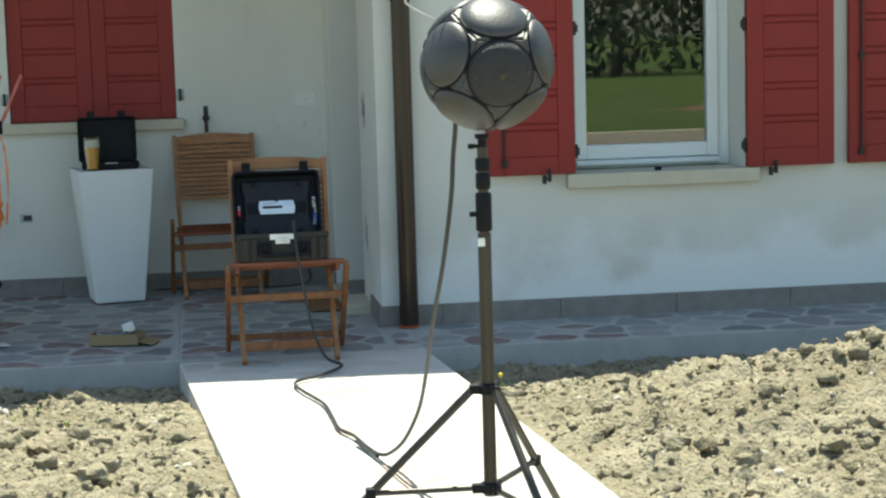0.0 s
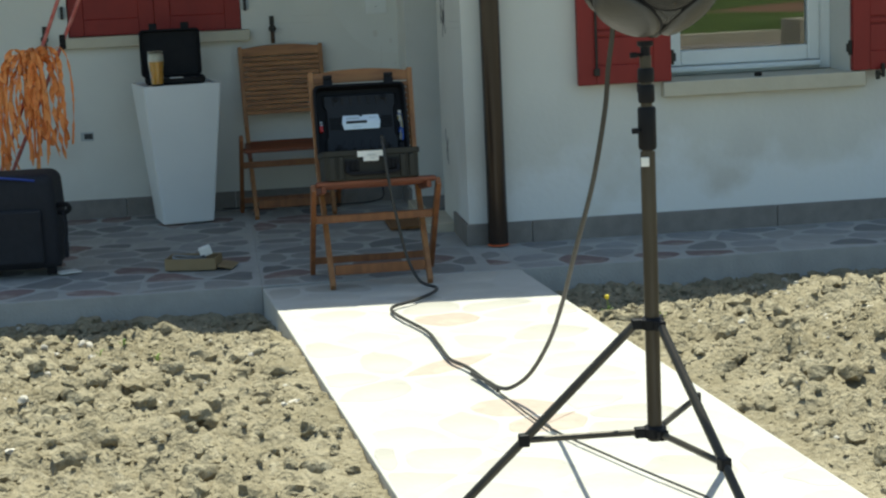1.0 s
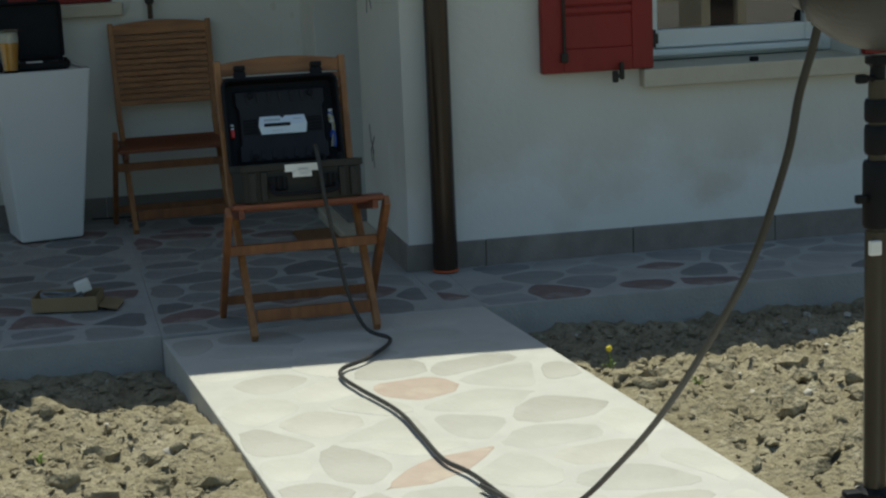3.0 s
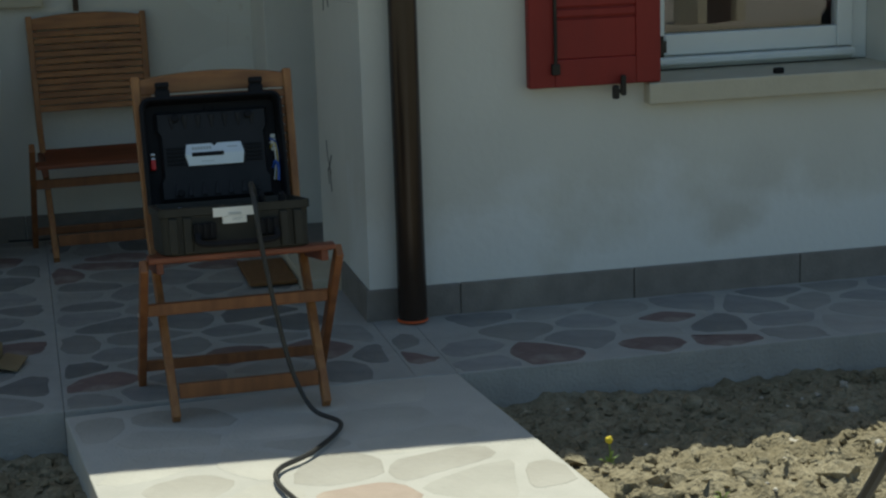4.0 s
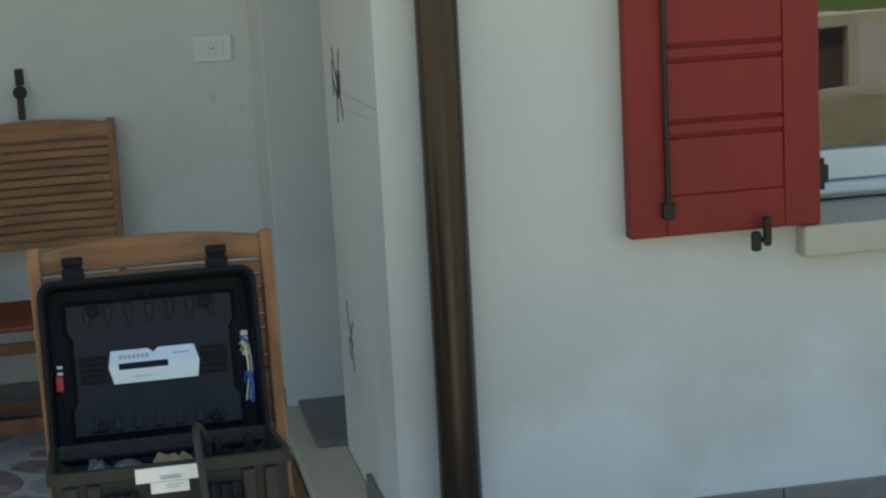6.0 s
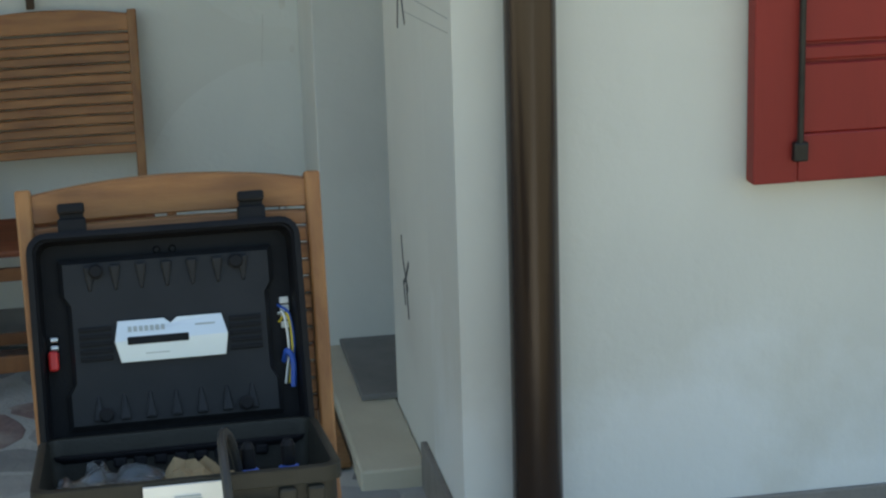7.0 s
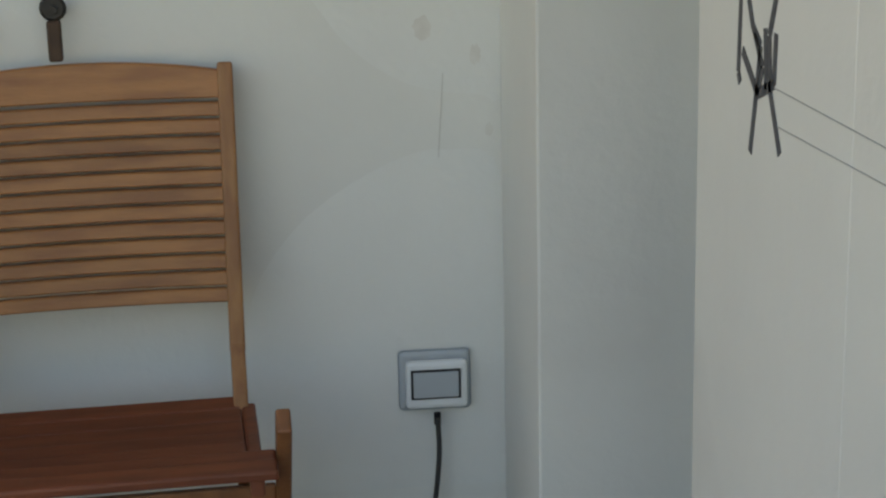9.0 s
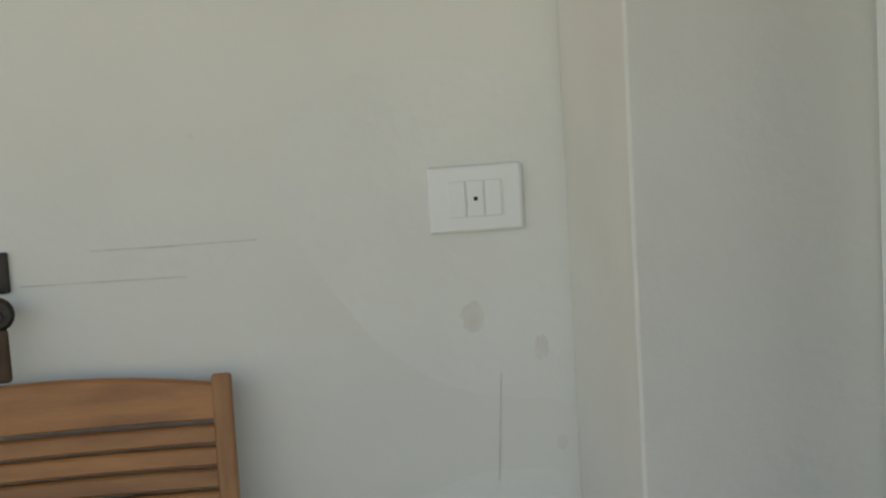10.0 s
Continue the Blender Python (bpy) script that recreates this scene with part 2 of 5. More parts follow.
def wall_with_holes(x0, x1, z0, z1, depth, holes):
    """An upright slab in x and z from y = 0 to depth, with rectangular openings that go through it."""
    xs = sorted({x0, x1, *[h[0] for h in holes], *[h[1] for h in holes]})
    zs = sorted({z0, z1, *[h[2] for h in holes], *[h[3] for h in holes]})
    bm = bmesh.new()

    def solid(i, j):
        if not (0 <= i < len(xs) - 1 and 0 <= j < len(zs) - 1):
            return False
        cx, cz = (xs[i] + xs[i + 1]) / 2, (zs[j] + zs[j + 1]) / 2
        return not any(h[0] < cx < h[1] and h[2] < cz < h[3] for h in holes)

    def quad(*c):
        bm.faces.new([bm.verts.new(p) for p in c])

    for i in range(len(xs) - 1):
        for j in range(len(zs) - 1):
            if not solid(i, j):
                continue
            a, b, c, d = xs[i], xs[i + 1], zs[j], zs[j + 1]
            quad((a, 0, c), (b, 0, c), (b, 0, d), (a, 0, d))
            quad((b, depth, c), (a, depth, c), (a, depth, d), (b, depth, d))
            if not solid(i - 1, j):
                quad((a, depth, c), (a, 0, c), (a, 0, d), (a, depth, d))
            if not solid(i + 1, j):
                quad((b, 0, c), (b, depth, c), (b, depth, d), (b, 0, d))
            if not solid(i, j - 1):
                quad((a, depth, c), (b, depth, c), (b, 0, c), (a, 0, c))
            if not solid(i, j + 1):
                quad((a, 0, d), (b, 0, d), (b, depth, d), (a, depth, d))
    bmesh.ops.remove_doubles(bm, verts=bm.verts, dist=1e-5)
    return bm


# ---- structure ----
YB = 1.73          # back wall of the porch
PIL = 0.89         # depth of the wall stub beside the downpipe
JAMB = 1.35        # far side of the door opening
JX = -0.118        # side of the wall return beyond the door
PAVE_R, PAVE_L = -0.68, -0.67   # outer edges of the pavement
PATH_L, PATH_R, PATH_TURN = -1.005, 0.125, 4.8    # sides of the path
ROOF_Z = 2.75

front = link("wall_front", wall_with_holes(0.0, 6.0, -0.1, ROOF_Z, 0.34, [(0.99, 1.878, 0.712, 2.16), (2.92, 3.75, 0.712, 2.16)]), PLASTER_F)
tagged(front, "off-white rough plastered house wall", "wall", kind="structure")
stub = link("wall_stub", bx(0.0, 0.34, -0.1, 0.30, PIL, ROOF_Z, 0.004), PLASTER)
tagged(stub, "off-white plastered wall end beside the porch door", "wall", kind="structure")
back = link("wall_back", wall_with_holes(-6.0, 0.34, -0.1, ROOF_Z, 0.3, [(-1.93, -0.984, 0.995, 2.25)]), PLASTER)
back.location.y = YB
tagged(back, "off-white plastered back wall of the porch", "wall", kind="structure")
side = link("wall_jamb", bx(JX, JAMB, -0.1, 0.34, YB - 0.001, ROOF_Z, 0.004), PLASTER)
tagged(side, "narrow plastered wall return beside the door opening", "wall", kind="structure")
lintel = link("wall_lintel", bx(0.002, PIL, 2.3, 0.30, JAMB, ROOF_Z), PLASTER)
tagged(lintel, "plastered wall over the porch door", "wall", kind="structure")
left = link("wall_left", bx(-6.3, YB - 0.3, -0.1, -6.0, 4.5, ROOF_Z), PLASTER)
tagged(left, "plain plastered side wall", "wall", kind="structure")
rear = link("wall_rear", bx(-6.3, 4.5, -0.1, 6.3, 4.8, ROOF_Z), PLASTER)
tagged(rear, "plain plastered rear wall", "wall", kind="structure")
right = link("wall_right", bx(6.0, 0.0, -0.1, 6.3, 4.5, ROOF_Z), PLASTER)
tagged(right, "plain plastered side wall", "wall", kind="structure")
# the indoor gloom is put into this floor's colour
inner = link("floor_inside", bx(0.34, 0.36, -0.1, 5.98, 4.48, 0.05), SHADE_DARK)
tagged(inner, "floor of the rooms inside, coloured dark for their shade", "floor", kind="structure")
EAVE_Y, EAVE_Z = -0.185, 2.76
roof = link("roof", bx(-4.2, EAVE_Y, ROOF_Z + 0.001, 6.6, 5.0, EAVE_Z + 0.12), ROOF)
roof.rotation_euler.z = radians(-4.2)
tagged(roof, "wooden roof with a short overhang above the walls", "roof", kind="structure")


def plinth(name, x0, y0, x1, y1):
    ob = link(name, bx(x0, y0, -0.05, x1, y1, 0.098, 0.003), BASE)
    return tagged(ob, "grey stone skirting along the foot of the wall", "skirting", kind="structure")


plinth("baseboard_front", -0.014, -0.014, 0.30, 0.0)
x = 0.303
while x < 5.9:
    plinth("baseboard_front", x, -0.014, min(x + 0.60, 6.0), 0.0)
    x += 0.603
plinth("baseboard_stub", -0.014, 0.001, 0.0, 0.449)
x = -5.9
while x < JX - 0.05:
    plinth("baseboard_back", x, YB - 0.013, min(x + 0.60, JX - 0.015), YB)
    x += 0.603
plinth("baseboard_jamb", JX - 0.014, JAMB, JX, YB - 0.014)

# pavement beds of pale cement, the stones lie in them; porch beds darkened for shade
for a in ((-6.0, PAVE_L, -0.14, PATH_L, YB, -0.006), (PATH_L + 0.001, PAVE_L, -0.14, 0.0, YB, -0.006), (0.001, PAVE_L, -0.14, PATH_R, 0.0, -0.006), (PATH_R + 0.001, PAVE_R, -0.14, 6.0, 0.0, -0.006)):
    ob = link("pavement", bx(*a, 0.002), MORTAR_SHADED)
    tagged(ob, "irregular stone paving set in pale cement", "paving", kind="structure")
ob = link("path", bx(PATH_L, -9.0, -0.14, PATH_R, 0.036, -0.0085, 0.004), MORTAR)
ob.matrix_world = pose(0, PAVE_L, 0, 0, 0, PATH_TURN)
tagged(ob, "irregular stone garden path set in pale cement", "paving", kind="structure")

# threshold and door opening in the side of the stub
step = link("door_step", bx(-0.145, 0.45, -0.05, -0.0005, JAMB - 0.001, 0.040, 0.006), SILL)
tagged(step, "cream stone door step", "step", kind="structure")
slab = link("door_sill", bx(-0.085, PIL + 0.001, 0.0405, 0.33, JAMB - 0.001, 0.056, 0.003), GREYSTONE)
tagged(slab, "grey stone slab in the door opening", "sill", kind="structure")


def far_door():
    d = thing("door_1", (0.145, (PIL + JAMB) / 2, 0.058), "white framed glazed door in the porch side", "door", kind="structure")
    h, w = 2.2, (JAMB - PIL) / 2 - 0.004
    bm = bmesh.new()
    for s in (-1, 1):
        box(bm, 0, s * w - (0.07 if s > 0 else 0), 0, 0.07, s * w + (0.07 if s < 0 else 0), h, 0.006)
    box(bm, 0.001, -w + 0.07, 0, 0.069, w - 0.07, 0.10, 0.005)
    box(bm, 0.001, -w + 0.07, h - 0.08, 0.069, w - 0.07, h, 0.005)
    part("door_frame", bm, PVC, d)
    part("pane", bx(0.03, -w + 0.07, 0.10, 0.036, w - 0.07, h - 0.08), BLACK, d, "dark glass")


far_door()


# window with its frame, set back in the wall
def window():
    w = thing("window_1", (1.434, 0.0, 0.712), "white framed window set back behind a cream stone sill", "window", kind="structure")
    h, a, yf = 1.45, 0.443, 0.26
    part("window_sill", bx(-0.486, -0.055, -0.060, 0.508, 0.255, 0.012, 0.006), SILL, w, "cream stone sill")
    bm = bmesh.new()
    box(bm, -a, yf, 0.013, -a + 0.06, yf + 0.07, h, 0.005)
    box(bm, a - 0.06, yf, 0.013, a, yf + 0.07, h, 0.005)
    box(bm, -a + 0.06, yf + 0.001, 0.013, a - 0.06, yf + 0.07, 0.06, 0.005)
    box(bm, -a + 0.06, yf + 0.001, h - 0.06, a - 0.06, yf + 0.07, h, 0.005)
    part("window_frame", bm, PVC, w)
    bm = bmesh.new()
    b = a - 0.062
    for x0, x1 in ((-b, -b + 0.06), (b - 0.06, b)):
        box(bm, x0, yf - 0.018, 0.062, x1, yf + 0.04, h - 0.062, 0.006)
    box(bm, -b + 0.06, yf - 0.017, 0.062, b - 0.06, yf + 0.04, 0.135, 0.006)
    box(bm, -b + 0.06, yf - 0.017, h - 0.13, b - 0.06, yf + 0.04, h - 0.062, 0.006)
    part("window_sash", bm, PVC, w)
    part("drip_rail", bx(-b, yf - 0.045, 0.030, b, yf - 0.001, 0.058, 0.008), PVC, w)
    p = part("pane", bx(-b + 0.06, yf + 0.01, 0.135, b - 0.06, yf + 0.016, h - 0.13), GLASS, w, "clear reflecting glass")
    p.visible_shadow = False
    part("sill_stop", bx(-0.03, -0.02, 0.013, 0.005, 0.0, 0.032, 0.004), BLACK, w)


window()
# added backing behind the glass, painted dark in place of room shade
room = link("room_back", bx(0.36, 1.4, 0.05, 3.6, 1.45, 2.7), SHADE_DARK)
tagged(room, "wall of the room inside, coloured dark for its shade", "wall", kind="structure")


def shutter_mesh(wd, ht, t=0.042):
    """A solid leaf with a frame, a recessed middle and pairs of routed grooves."""
    bm = bmesh.new()
    st = 0.085
    box(bm, 0, -t, 0, st, 0, ht, 0.004)
    box(bm, wd - st, -t, 0, wd, 0, ht, 0.004)
    box(bm, st, -t, 0, wd - st, 0, 0.09, 0.004)
    box(bm, st, -t, ht - 0.09, wd - st, 0, ht, 0.004)
    z, i = 0.09, 0
    while z < ht - 0.091:
        h = min(0.135 if i % 2 == 0 else 0.032, ht - 0.09 - z)
        box(bm, st, -t + (0.003 if i % 2 == 0 else 0.001), z, wd - st, -0.006, z + h - 0.007, 0.003, seg=1)
        z += h
        i += 1
    box(bm, st, -t + 0.012, 0.09, wd - st, -0.008, ht - 0.09)
    return bm


def shutter(at, wd, ht, label, rod_side=None, dog=None, hinge=None, group="shutters"):
    s = thing("shutter", at, label, "shutter", group)
    part("leaf", shutter_mesh(wd, ht), RED, s)
    if rod_side is not None:
        bm = bmesh.new()
        rod(bm, (rod_side, -0.052, 0.05), (rod_side, -0.052, ht - 0.05), 0.006)
        for z in (0.06, 0.55, ht - 0.1):
            box(bm, rod_side - 0.014, -0.06, z - 0.018, rod_side + 0.014, -0.0425, z + 0.018, 0.004)
        part("locking_rod", bm, IRON, s, "black iron locking rod")
    if dog is not None:
        bm = bmesh.new()
        rod(bm, (dog, 0.0, -0.022), (dog, -0.075, -0.022), 0.006)
        box(bm, dog - 0.028, -0.075, -0.045, dog - 0.006, -0.055, 0.0, 0.006)
        box(bm, dog + 0.0, -0.075, -0.035, dog + 0.018, -0.055, 0.032, 0.006)
        part("shutter_stop", bm, IRON, s, "black iron shutter stop")
    if hinge is not None:
        for z in (0.11, 0.72, ht - 0.12):
            bm = bmesh.new()
            rod(bm, (hinge, -0.02, z - 0.035), (hinge, -0.02, z + 0.035), 0.011)
            box(bm, hinge - 0.02, -0.026, z - 0.02, hinge + 0.02, -0.012, z + 0.02, 0.003)
            part("hinge", bm, IRON, s)
    return s


shutter((0.541, -0.012, 0.728), 0.447, 1.45, "red painted wooden shutter open flat against the wall", 0.085, 0.300, 0.454)
shutter((1.878, -0.012, 0.728), 0.456, 1.45, "red painted wooden shutter open beside the window sill", None, 0.13, -0.006)
shutter((2.415, -0.012, 0.728), 0.456, 1.45, "red painted wooden shutter at the far end of the wall", 0.06, 0.30, 0.462)
shutter((-1.928, YB + 0.062, 0.999), 0.470, 1.25, "red painted wooden shutter closed over the porch window", None, None, -0.004)
shutter((-1.456, YB + 0.062, 0.999), 0.470, 1.25, "red painted wooden shutter closed over the porch window", None, None, 0.474)


def back_window():
    w = thing("window_2", (-1.457, YB, 0.995), "porch window opening with a cream stone sill", "window", kind="structure")
    part("window_sill", bx(-0.515, -0.05, -0.058, 0.515, 0.30, 0.002, 0.006), SILL, w, "cream stone sill")
    # filler behind the shutters, in the same painted-in shade colour
    part("window_back", bx(-0.470, 0.2, 0.003, 0.470, 0.26, 1.253), SHADE_DARK, w)


back_window()


def downpipe():
    p = thing("downpipe", (0.128, -0.062, 0.0), "dark brown round metal downpipe at the wall corner", "downpipe")
    bm = bmesh.new()
    lathe(bm, [(0.046, 0.008), (0.048, 0.03), (0.046, 0.32), (0.046, 1.2), (0.0465, ROOF_Z)], 28)
    smooth(part("pipe", bm, PIPE, p))
    bm = bmesh.new()
    lathe(bm, [(0.049, 0.0), (0.051, 0.004), (0.048, 0.007)], 28)
    part("sleeve", bm, ORANGE, p, "orange plastic sleeve at the ground")
    bm = bmesh.new()
    lathe(bm, [(0.0485, 1.60), (0.0495, 1.605), (0.0495, 1.635), (0.0485, 1.64)], 28)
    box(bm, -0.008, 0.045, 1.605, 0.008, 0.062, 1.635, 0.002)
    box(bm, -0.075, -0.01, 1.612, -0.046, 0.01, 1.630, 0.003)
    part("bracket", bm, PIPE, p)


downpipe()


# ---- ground ----
def ground_material():
    m = bpy.data.materials.new("dry soil, gravel and grass")
    m.use_nodes = True
    n, l = m.node_tree.nodes, m.node_tree.links
    b = n["Principled BSDF"]
    b.inputs["Roughness"].default_value = 0.95
    b.inputs["Specular IOR Level"].default_value = 0.15
    co = n.new("ShaderNodeTexCoord")

    def tex(s, detail=7.0):
        t = n.new("ShaderNodeTexNoise")
        t.inputs["Scale"].default_value, t.inputs["Detail"].default_value = s, detail
        l.new(co.outputs["Object"], t.inputs["Vector"])
        return t.outputs["Fac"]

    def ramp(fac, lo, hi, a=0.0, z=1.0):
        r = n.new("ShaderNodeMapRange")
        for i, v in enumerate((lo, hi, a, z)):
            r.inputs[i + 1].default_value = v
        l.new(fac, r.inputs[0])
        return r.outputs[0]

    def blend(fac, a, c):
        x = n.new("ShaderNodeMix")
        x.data_type = "RGBA"
        l.new(fac, x.inputs[0])
        for i, v in ((6, a), (7, c)):
            if isinstance(v, tuple):
                x.inputs[i].default_value = (*v, 1)
            else:
                l.new(v, x.inputs[i])
        return x.outputs[2]

    soil = blend(ramp(tex(3.0), 0.35, 0.65), (0.235, 0.203, 0.135), (0.325, 0.285, 0.20))
    soil = blend(ramp(tex(40.0), 0.45, 0.7, 0, 0.75), soil, (0.16, 0.134, 0.085))
    soil = blend(ramp(tex(22.0), 0.58, 0.70, 0, 0.6), soil, (0.40, 0.36, 0.27))
    gravel = blend(ramp(tex(1.5), 0.35, 0.65), (0.36, 0.33, 0.30), (0.43, 0.39, 0.35))
    grass = blend(ramp(tex(0.5), 0.35, 0.65), (0.085, 0.15, 0.03), (0.13, 0.20, 0.05))
    grass = blend(ramp(tex(6.0), 0.4, 0.7), grass, (0.16, 0.20, 0.07))
    grass = blend(ramp(tex(0.11, 2.0), 0.60, 0.66), grass, (0.33, 0.20, 0.13))
    sep = n.new("ShaderNodeSeparateXYZ")
    l.new(co.outputs["Object"], sep.inputs[0])
    col = blend(ramp(sep.outputs["Y"], -8.4, -7.6, 1, 0), soil, gravel)
    col = blend(ramp(sep.outputs["Y"], -15.6, -15.4, 1, 0), col, grass)
    l.new(col, b.inputs["Base Color"])
    k = n.new("ShaderNodeBump")
    k.inputs["Strength"].default_value, k.inputs["Distance"].default_value = 1.0, 0.020
    l.new(tex(70.0), k.inputs["Height"])
    l.new(k.outputs["Normal"], b.inputs["Normal"])
    return m


SOIL = ground_material()


def soil_height(x, y):
    """The dug garden soil: low beside the paving, heaped further out."""
    p = Vector((x, y, 0.0))
    if y > -0.60 and -6.2 < x < 6.2:
        return -0.13
    px = x + (y - PAVE_L) * math.tan(radians(PATH_TURN))
    out = min(1.0, max(0.0, (max(PATH_L - px, px - PATH_R)) / 0.35))             # away from the path
    edge = (PAVE_R if x > 0 else PAVE_L) - y
    far = min(1.0, max(0.0, (edge - 0.45) / 0.6))
    near = 1.0 if y > -8.5 else max(0.0, 1 + (y + 8.5) / 1.5)
    rough = 0.05 * noise.fractal(p * 2.3, 0.9, 2.0, 5) + 0.05 * abs(noise.noise(p * 6.0)) + 0.052 * abs(noise.noise(p * 13.0)) + 0.028 * noise.noise(p * 27.0) + 0.013 * noise.noise(p * 55.0)
    heap = 0.17 * math.exp(-((x - 2.0) / 0.9) ** 2 - ((y + 2.15) / 0.75) ** 2) + 0.06 * math.exp(-((x + 2.4) / 1.0) ** 2 - ((y + 2.6) / 1.2) ** 2)
    z = -0.125 + near * (0.085 * far + heap * far + rough * (0.35 + 0.65 * min(out, far + 0.25)))
    if out <= 0:
        z = min(z, -0.06)
    if y < -16:
        z += 0.010 * min(60.0, -16 - y)
    return z


def spread(lo, hi, step, far, grow=1.18):
    a = list(np.arange(lo, hi + step / 2, step))
    for sgn in (-1, 1):
        s, v = step, (lo if sgn < 0 else hi)
        while abs(v) < far:
            s *= grow
            v += sgn * s
            a.append(v)
    return sorted(a)


def ground():
    xs, ys = spread(-3.0, 3.3, 0.019, 400.0), spread(-5.2, -0.60, 0.016, 400.0)
    verts = [(x, y, soil_height(x, y)) for y in ys for x in xs]
    w = len(xs)
    faces = [(j * w + i, j * w + i + 1, (j + 1) * w + i + 1, (j + 1) * w + i) for j in range(len(ys) - 1) for i in range(w - 1)]
    me = bpy.data.meshes.new("ground")
    me.from_pydata(verts, [], faces)
    me.materials.append(SOIL)
    ob = new("ground", me)
    smooth(ob, 75)
    return tagged(ob, "dry dug garden soil with clods, gravel and grass beyond", "ground", kind="structure")


ground()


def clods(name, count, lo, hi, material, label, seed, squash=0.75):
    """Loose lumps lying on the soil, one joined mesh."""
    rnd = random.Random(seed)
    verts, faces = [], []
    base = bmesh.new()
    bmesh.ops.create_icosphere(base, subdivisions=1 if count > 4000 else 2, radius=1.0)
    bv, bf = [v.co.copy() for v in base.verts], [[v.index for v in f.verts] for f in base.faces]
    base.free()
    done = 0
    while done < count:
        x, y = rnd.uniform(-3.0, 3.3), -0.75 - 5.2 * rnd.random() ** 1.3
        px = x + (y - PAVE_L) * math.tan(radians(PATH_TURN))
        if PATH_L - 0.05 < px < PATH_R + 0.05 or (x > 0 and y > PAVE_R - 0.05) or y > PAVE_L - 0.05:
            continue
        r = lo + (hi - lo) * rnd.random() ** 3
        z = soil_height(x, y) + r * 0.05
        off, turn = Vector((rnd.uniform(0, 50), rnd.uniform(0, 50), 0)), Euler((rnd.uniform(0, 6), rnd.uniform(0, 6), rnd.uniform(0, 6))).to_matrix()
        k = len(verts)
        sx, sy = rnd.uniform(0.75, 1.35), rnd.uniform(0.75, 1.35)
        for v in bv:
            u = turn @ v
            f = r * (0.78 + 0.46 * noise.noise(v * 1.4 + off) + 0.30 * noise.noise(v * 3.6 + off))
            verts.append((x + u.x * f * sx, y + u.y * f * sy, z + u.z * f * squash))
        faces += [[a + k for a in f] for f in bf]
        done += 1
    me = bpy.data.meshes.new(name)
    me.from_pydata(verts, [], faces)
    me.materials.append(material)
    return tagged(smooth(new(name, me), 50), label, "soil clods" if material is SOIL else "pebbles", kind="stuff")


PEBBLE = mat("pale pebbles", (0.46, 0.43, 0.38), 0.85, alt=(0.36, 0.32, 0.26), scale=20, vary=0.25, island=True, bump=0.2)
clods("soil_clods", 4000, 0.010, 0.058, SOIL, "loose lumps of dry beige soil", 3)
clods("soil_crumbs", 14000, 0.005, 0.018, SOIL, "crumbs of dry beige soil between the lumps", 4)
clods("pebbles", 500, 0.006, 0.026, PEBBLE, "small pale stones lying in the soil", 7, 0.8)


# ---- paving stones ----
# plain, red and grey stones: porch shade darkens their base colours; path stones stay sunlit pale
STONE_SHADED = mat("paving stone", (0.245, 0.245, 0.243), 0.75, alt=(0.14, 0.14, 0.145), scale=6, mix=0.8, bump=0.4, bump_scale=60, vary=0.3, stain=(0.30, 0.295, 0.28), stain_scale=5, stain_at=0.5)
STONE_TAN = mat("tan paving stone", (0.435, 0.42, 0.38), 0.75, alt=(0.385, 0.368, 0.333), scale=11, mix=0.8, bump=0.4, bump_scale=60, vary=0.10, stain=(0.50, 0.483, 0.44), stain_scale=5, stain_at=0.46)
STONE_RED_SHADED = mat("reddish paving stone darkened for shade", (0.22, 0.155, 0.145), 0.75, alt=(0.15, 0.10, 0.10), scale=11, mix=0.8, bump=0.4, bump_scale=60, vary=0.18, stain=(0.42, 0.38, 0.33), stain_scale=7, stain_at=0.52)


# grey is for the shaded porch; rose and dun are for the sunlit path
STONE_GREY_SHADED = mat("pale grey paving stone darkened for shade", (0.30, 0.295, 0.28), 0.75, alt=(0.23, 0.225, 0.215), scale=9, mix=0.8, bump=0.4, bump_scale=60, vary=0.2, stain=(0.36, 0.35, 0.33), stain_scale=5, stain_at=0.5)
STONE_ROSE = mat("rose paving stone", (0.39, 0.31, 0.26), 0.75, alt=(0.33, 0.26, 0.215), scale=11, mix=0.8, bump=0.4, bump_scale=60, vary=0.15, stain=(0.47, 0.40, 0.33), stain_scale=7, stain_at=0.52)
STONE_DUN = mat("dun paving stone", (0.385, 0.365, 0.325), 0.75, alt=(0.33, 0.312, 0.278), scale=11, mix=0.8, bump=0.4, bump_scale=60, vary=0.10, stain=(0.45, 0.43, 0.39), stain_scale=4, stain_at=0.42)


def clip(poly, px, py, nx, ny):
    out = []
    for (ax, ay), (bx_, by) in zip(poly, poly[1:] + poly[:1]):
        da, db = (ax - px) * nx + (ay - py) * ny, (bx_ - px) * nx + (by - py) * ny
        if da <= 0:
            out.append((ax, ay))
        if (da < 0 < db) or (db < 0 < da):
            t = da / (da - db)
            out.append((ax + (bx_ - ax) * t, ay + (by - ay) * t))
    return out


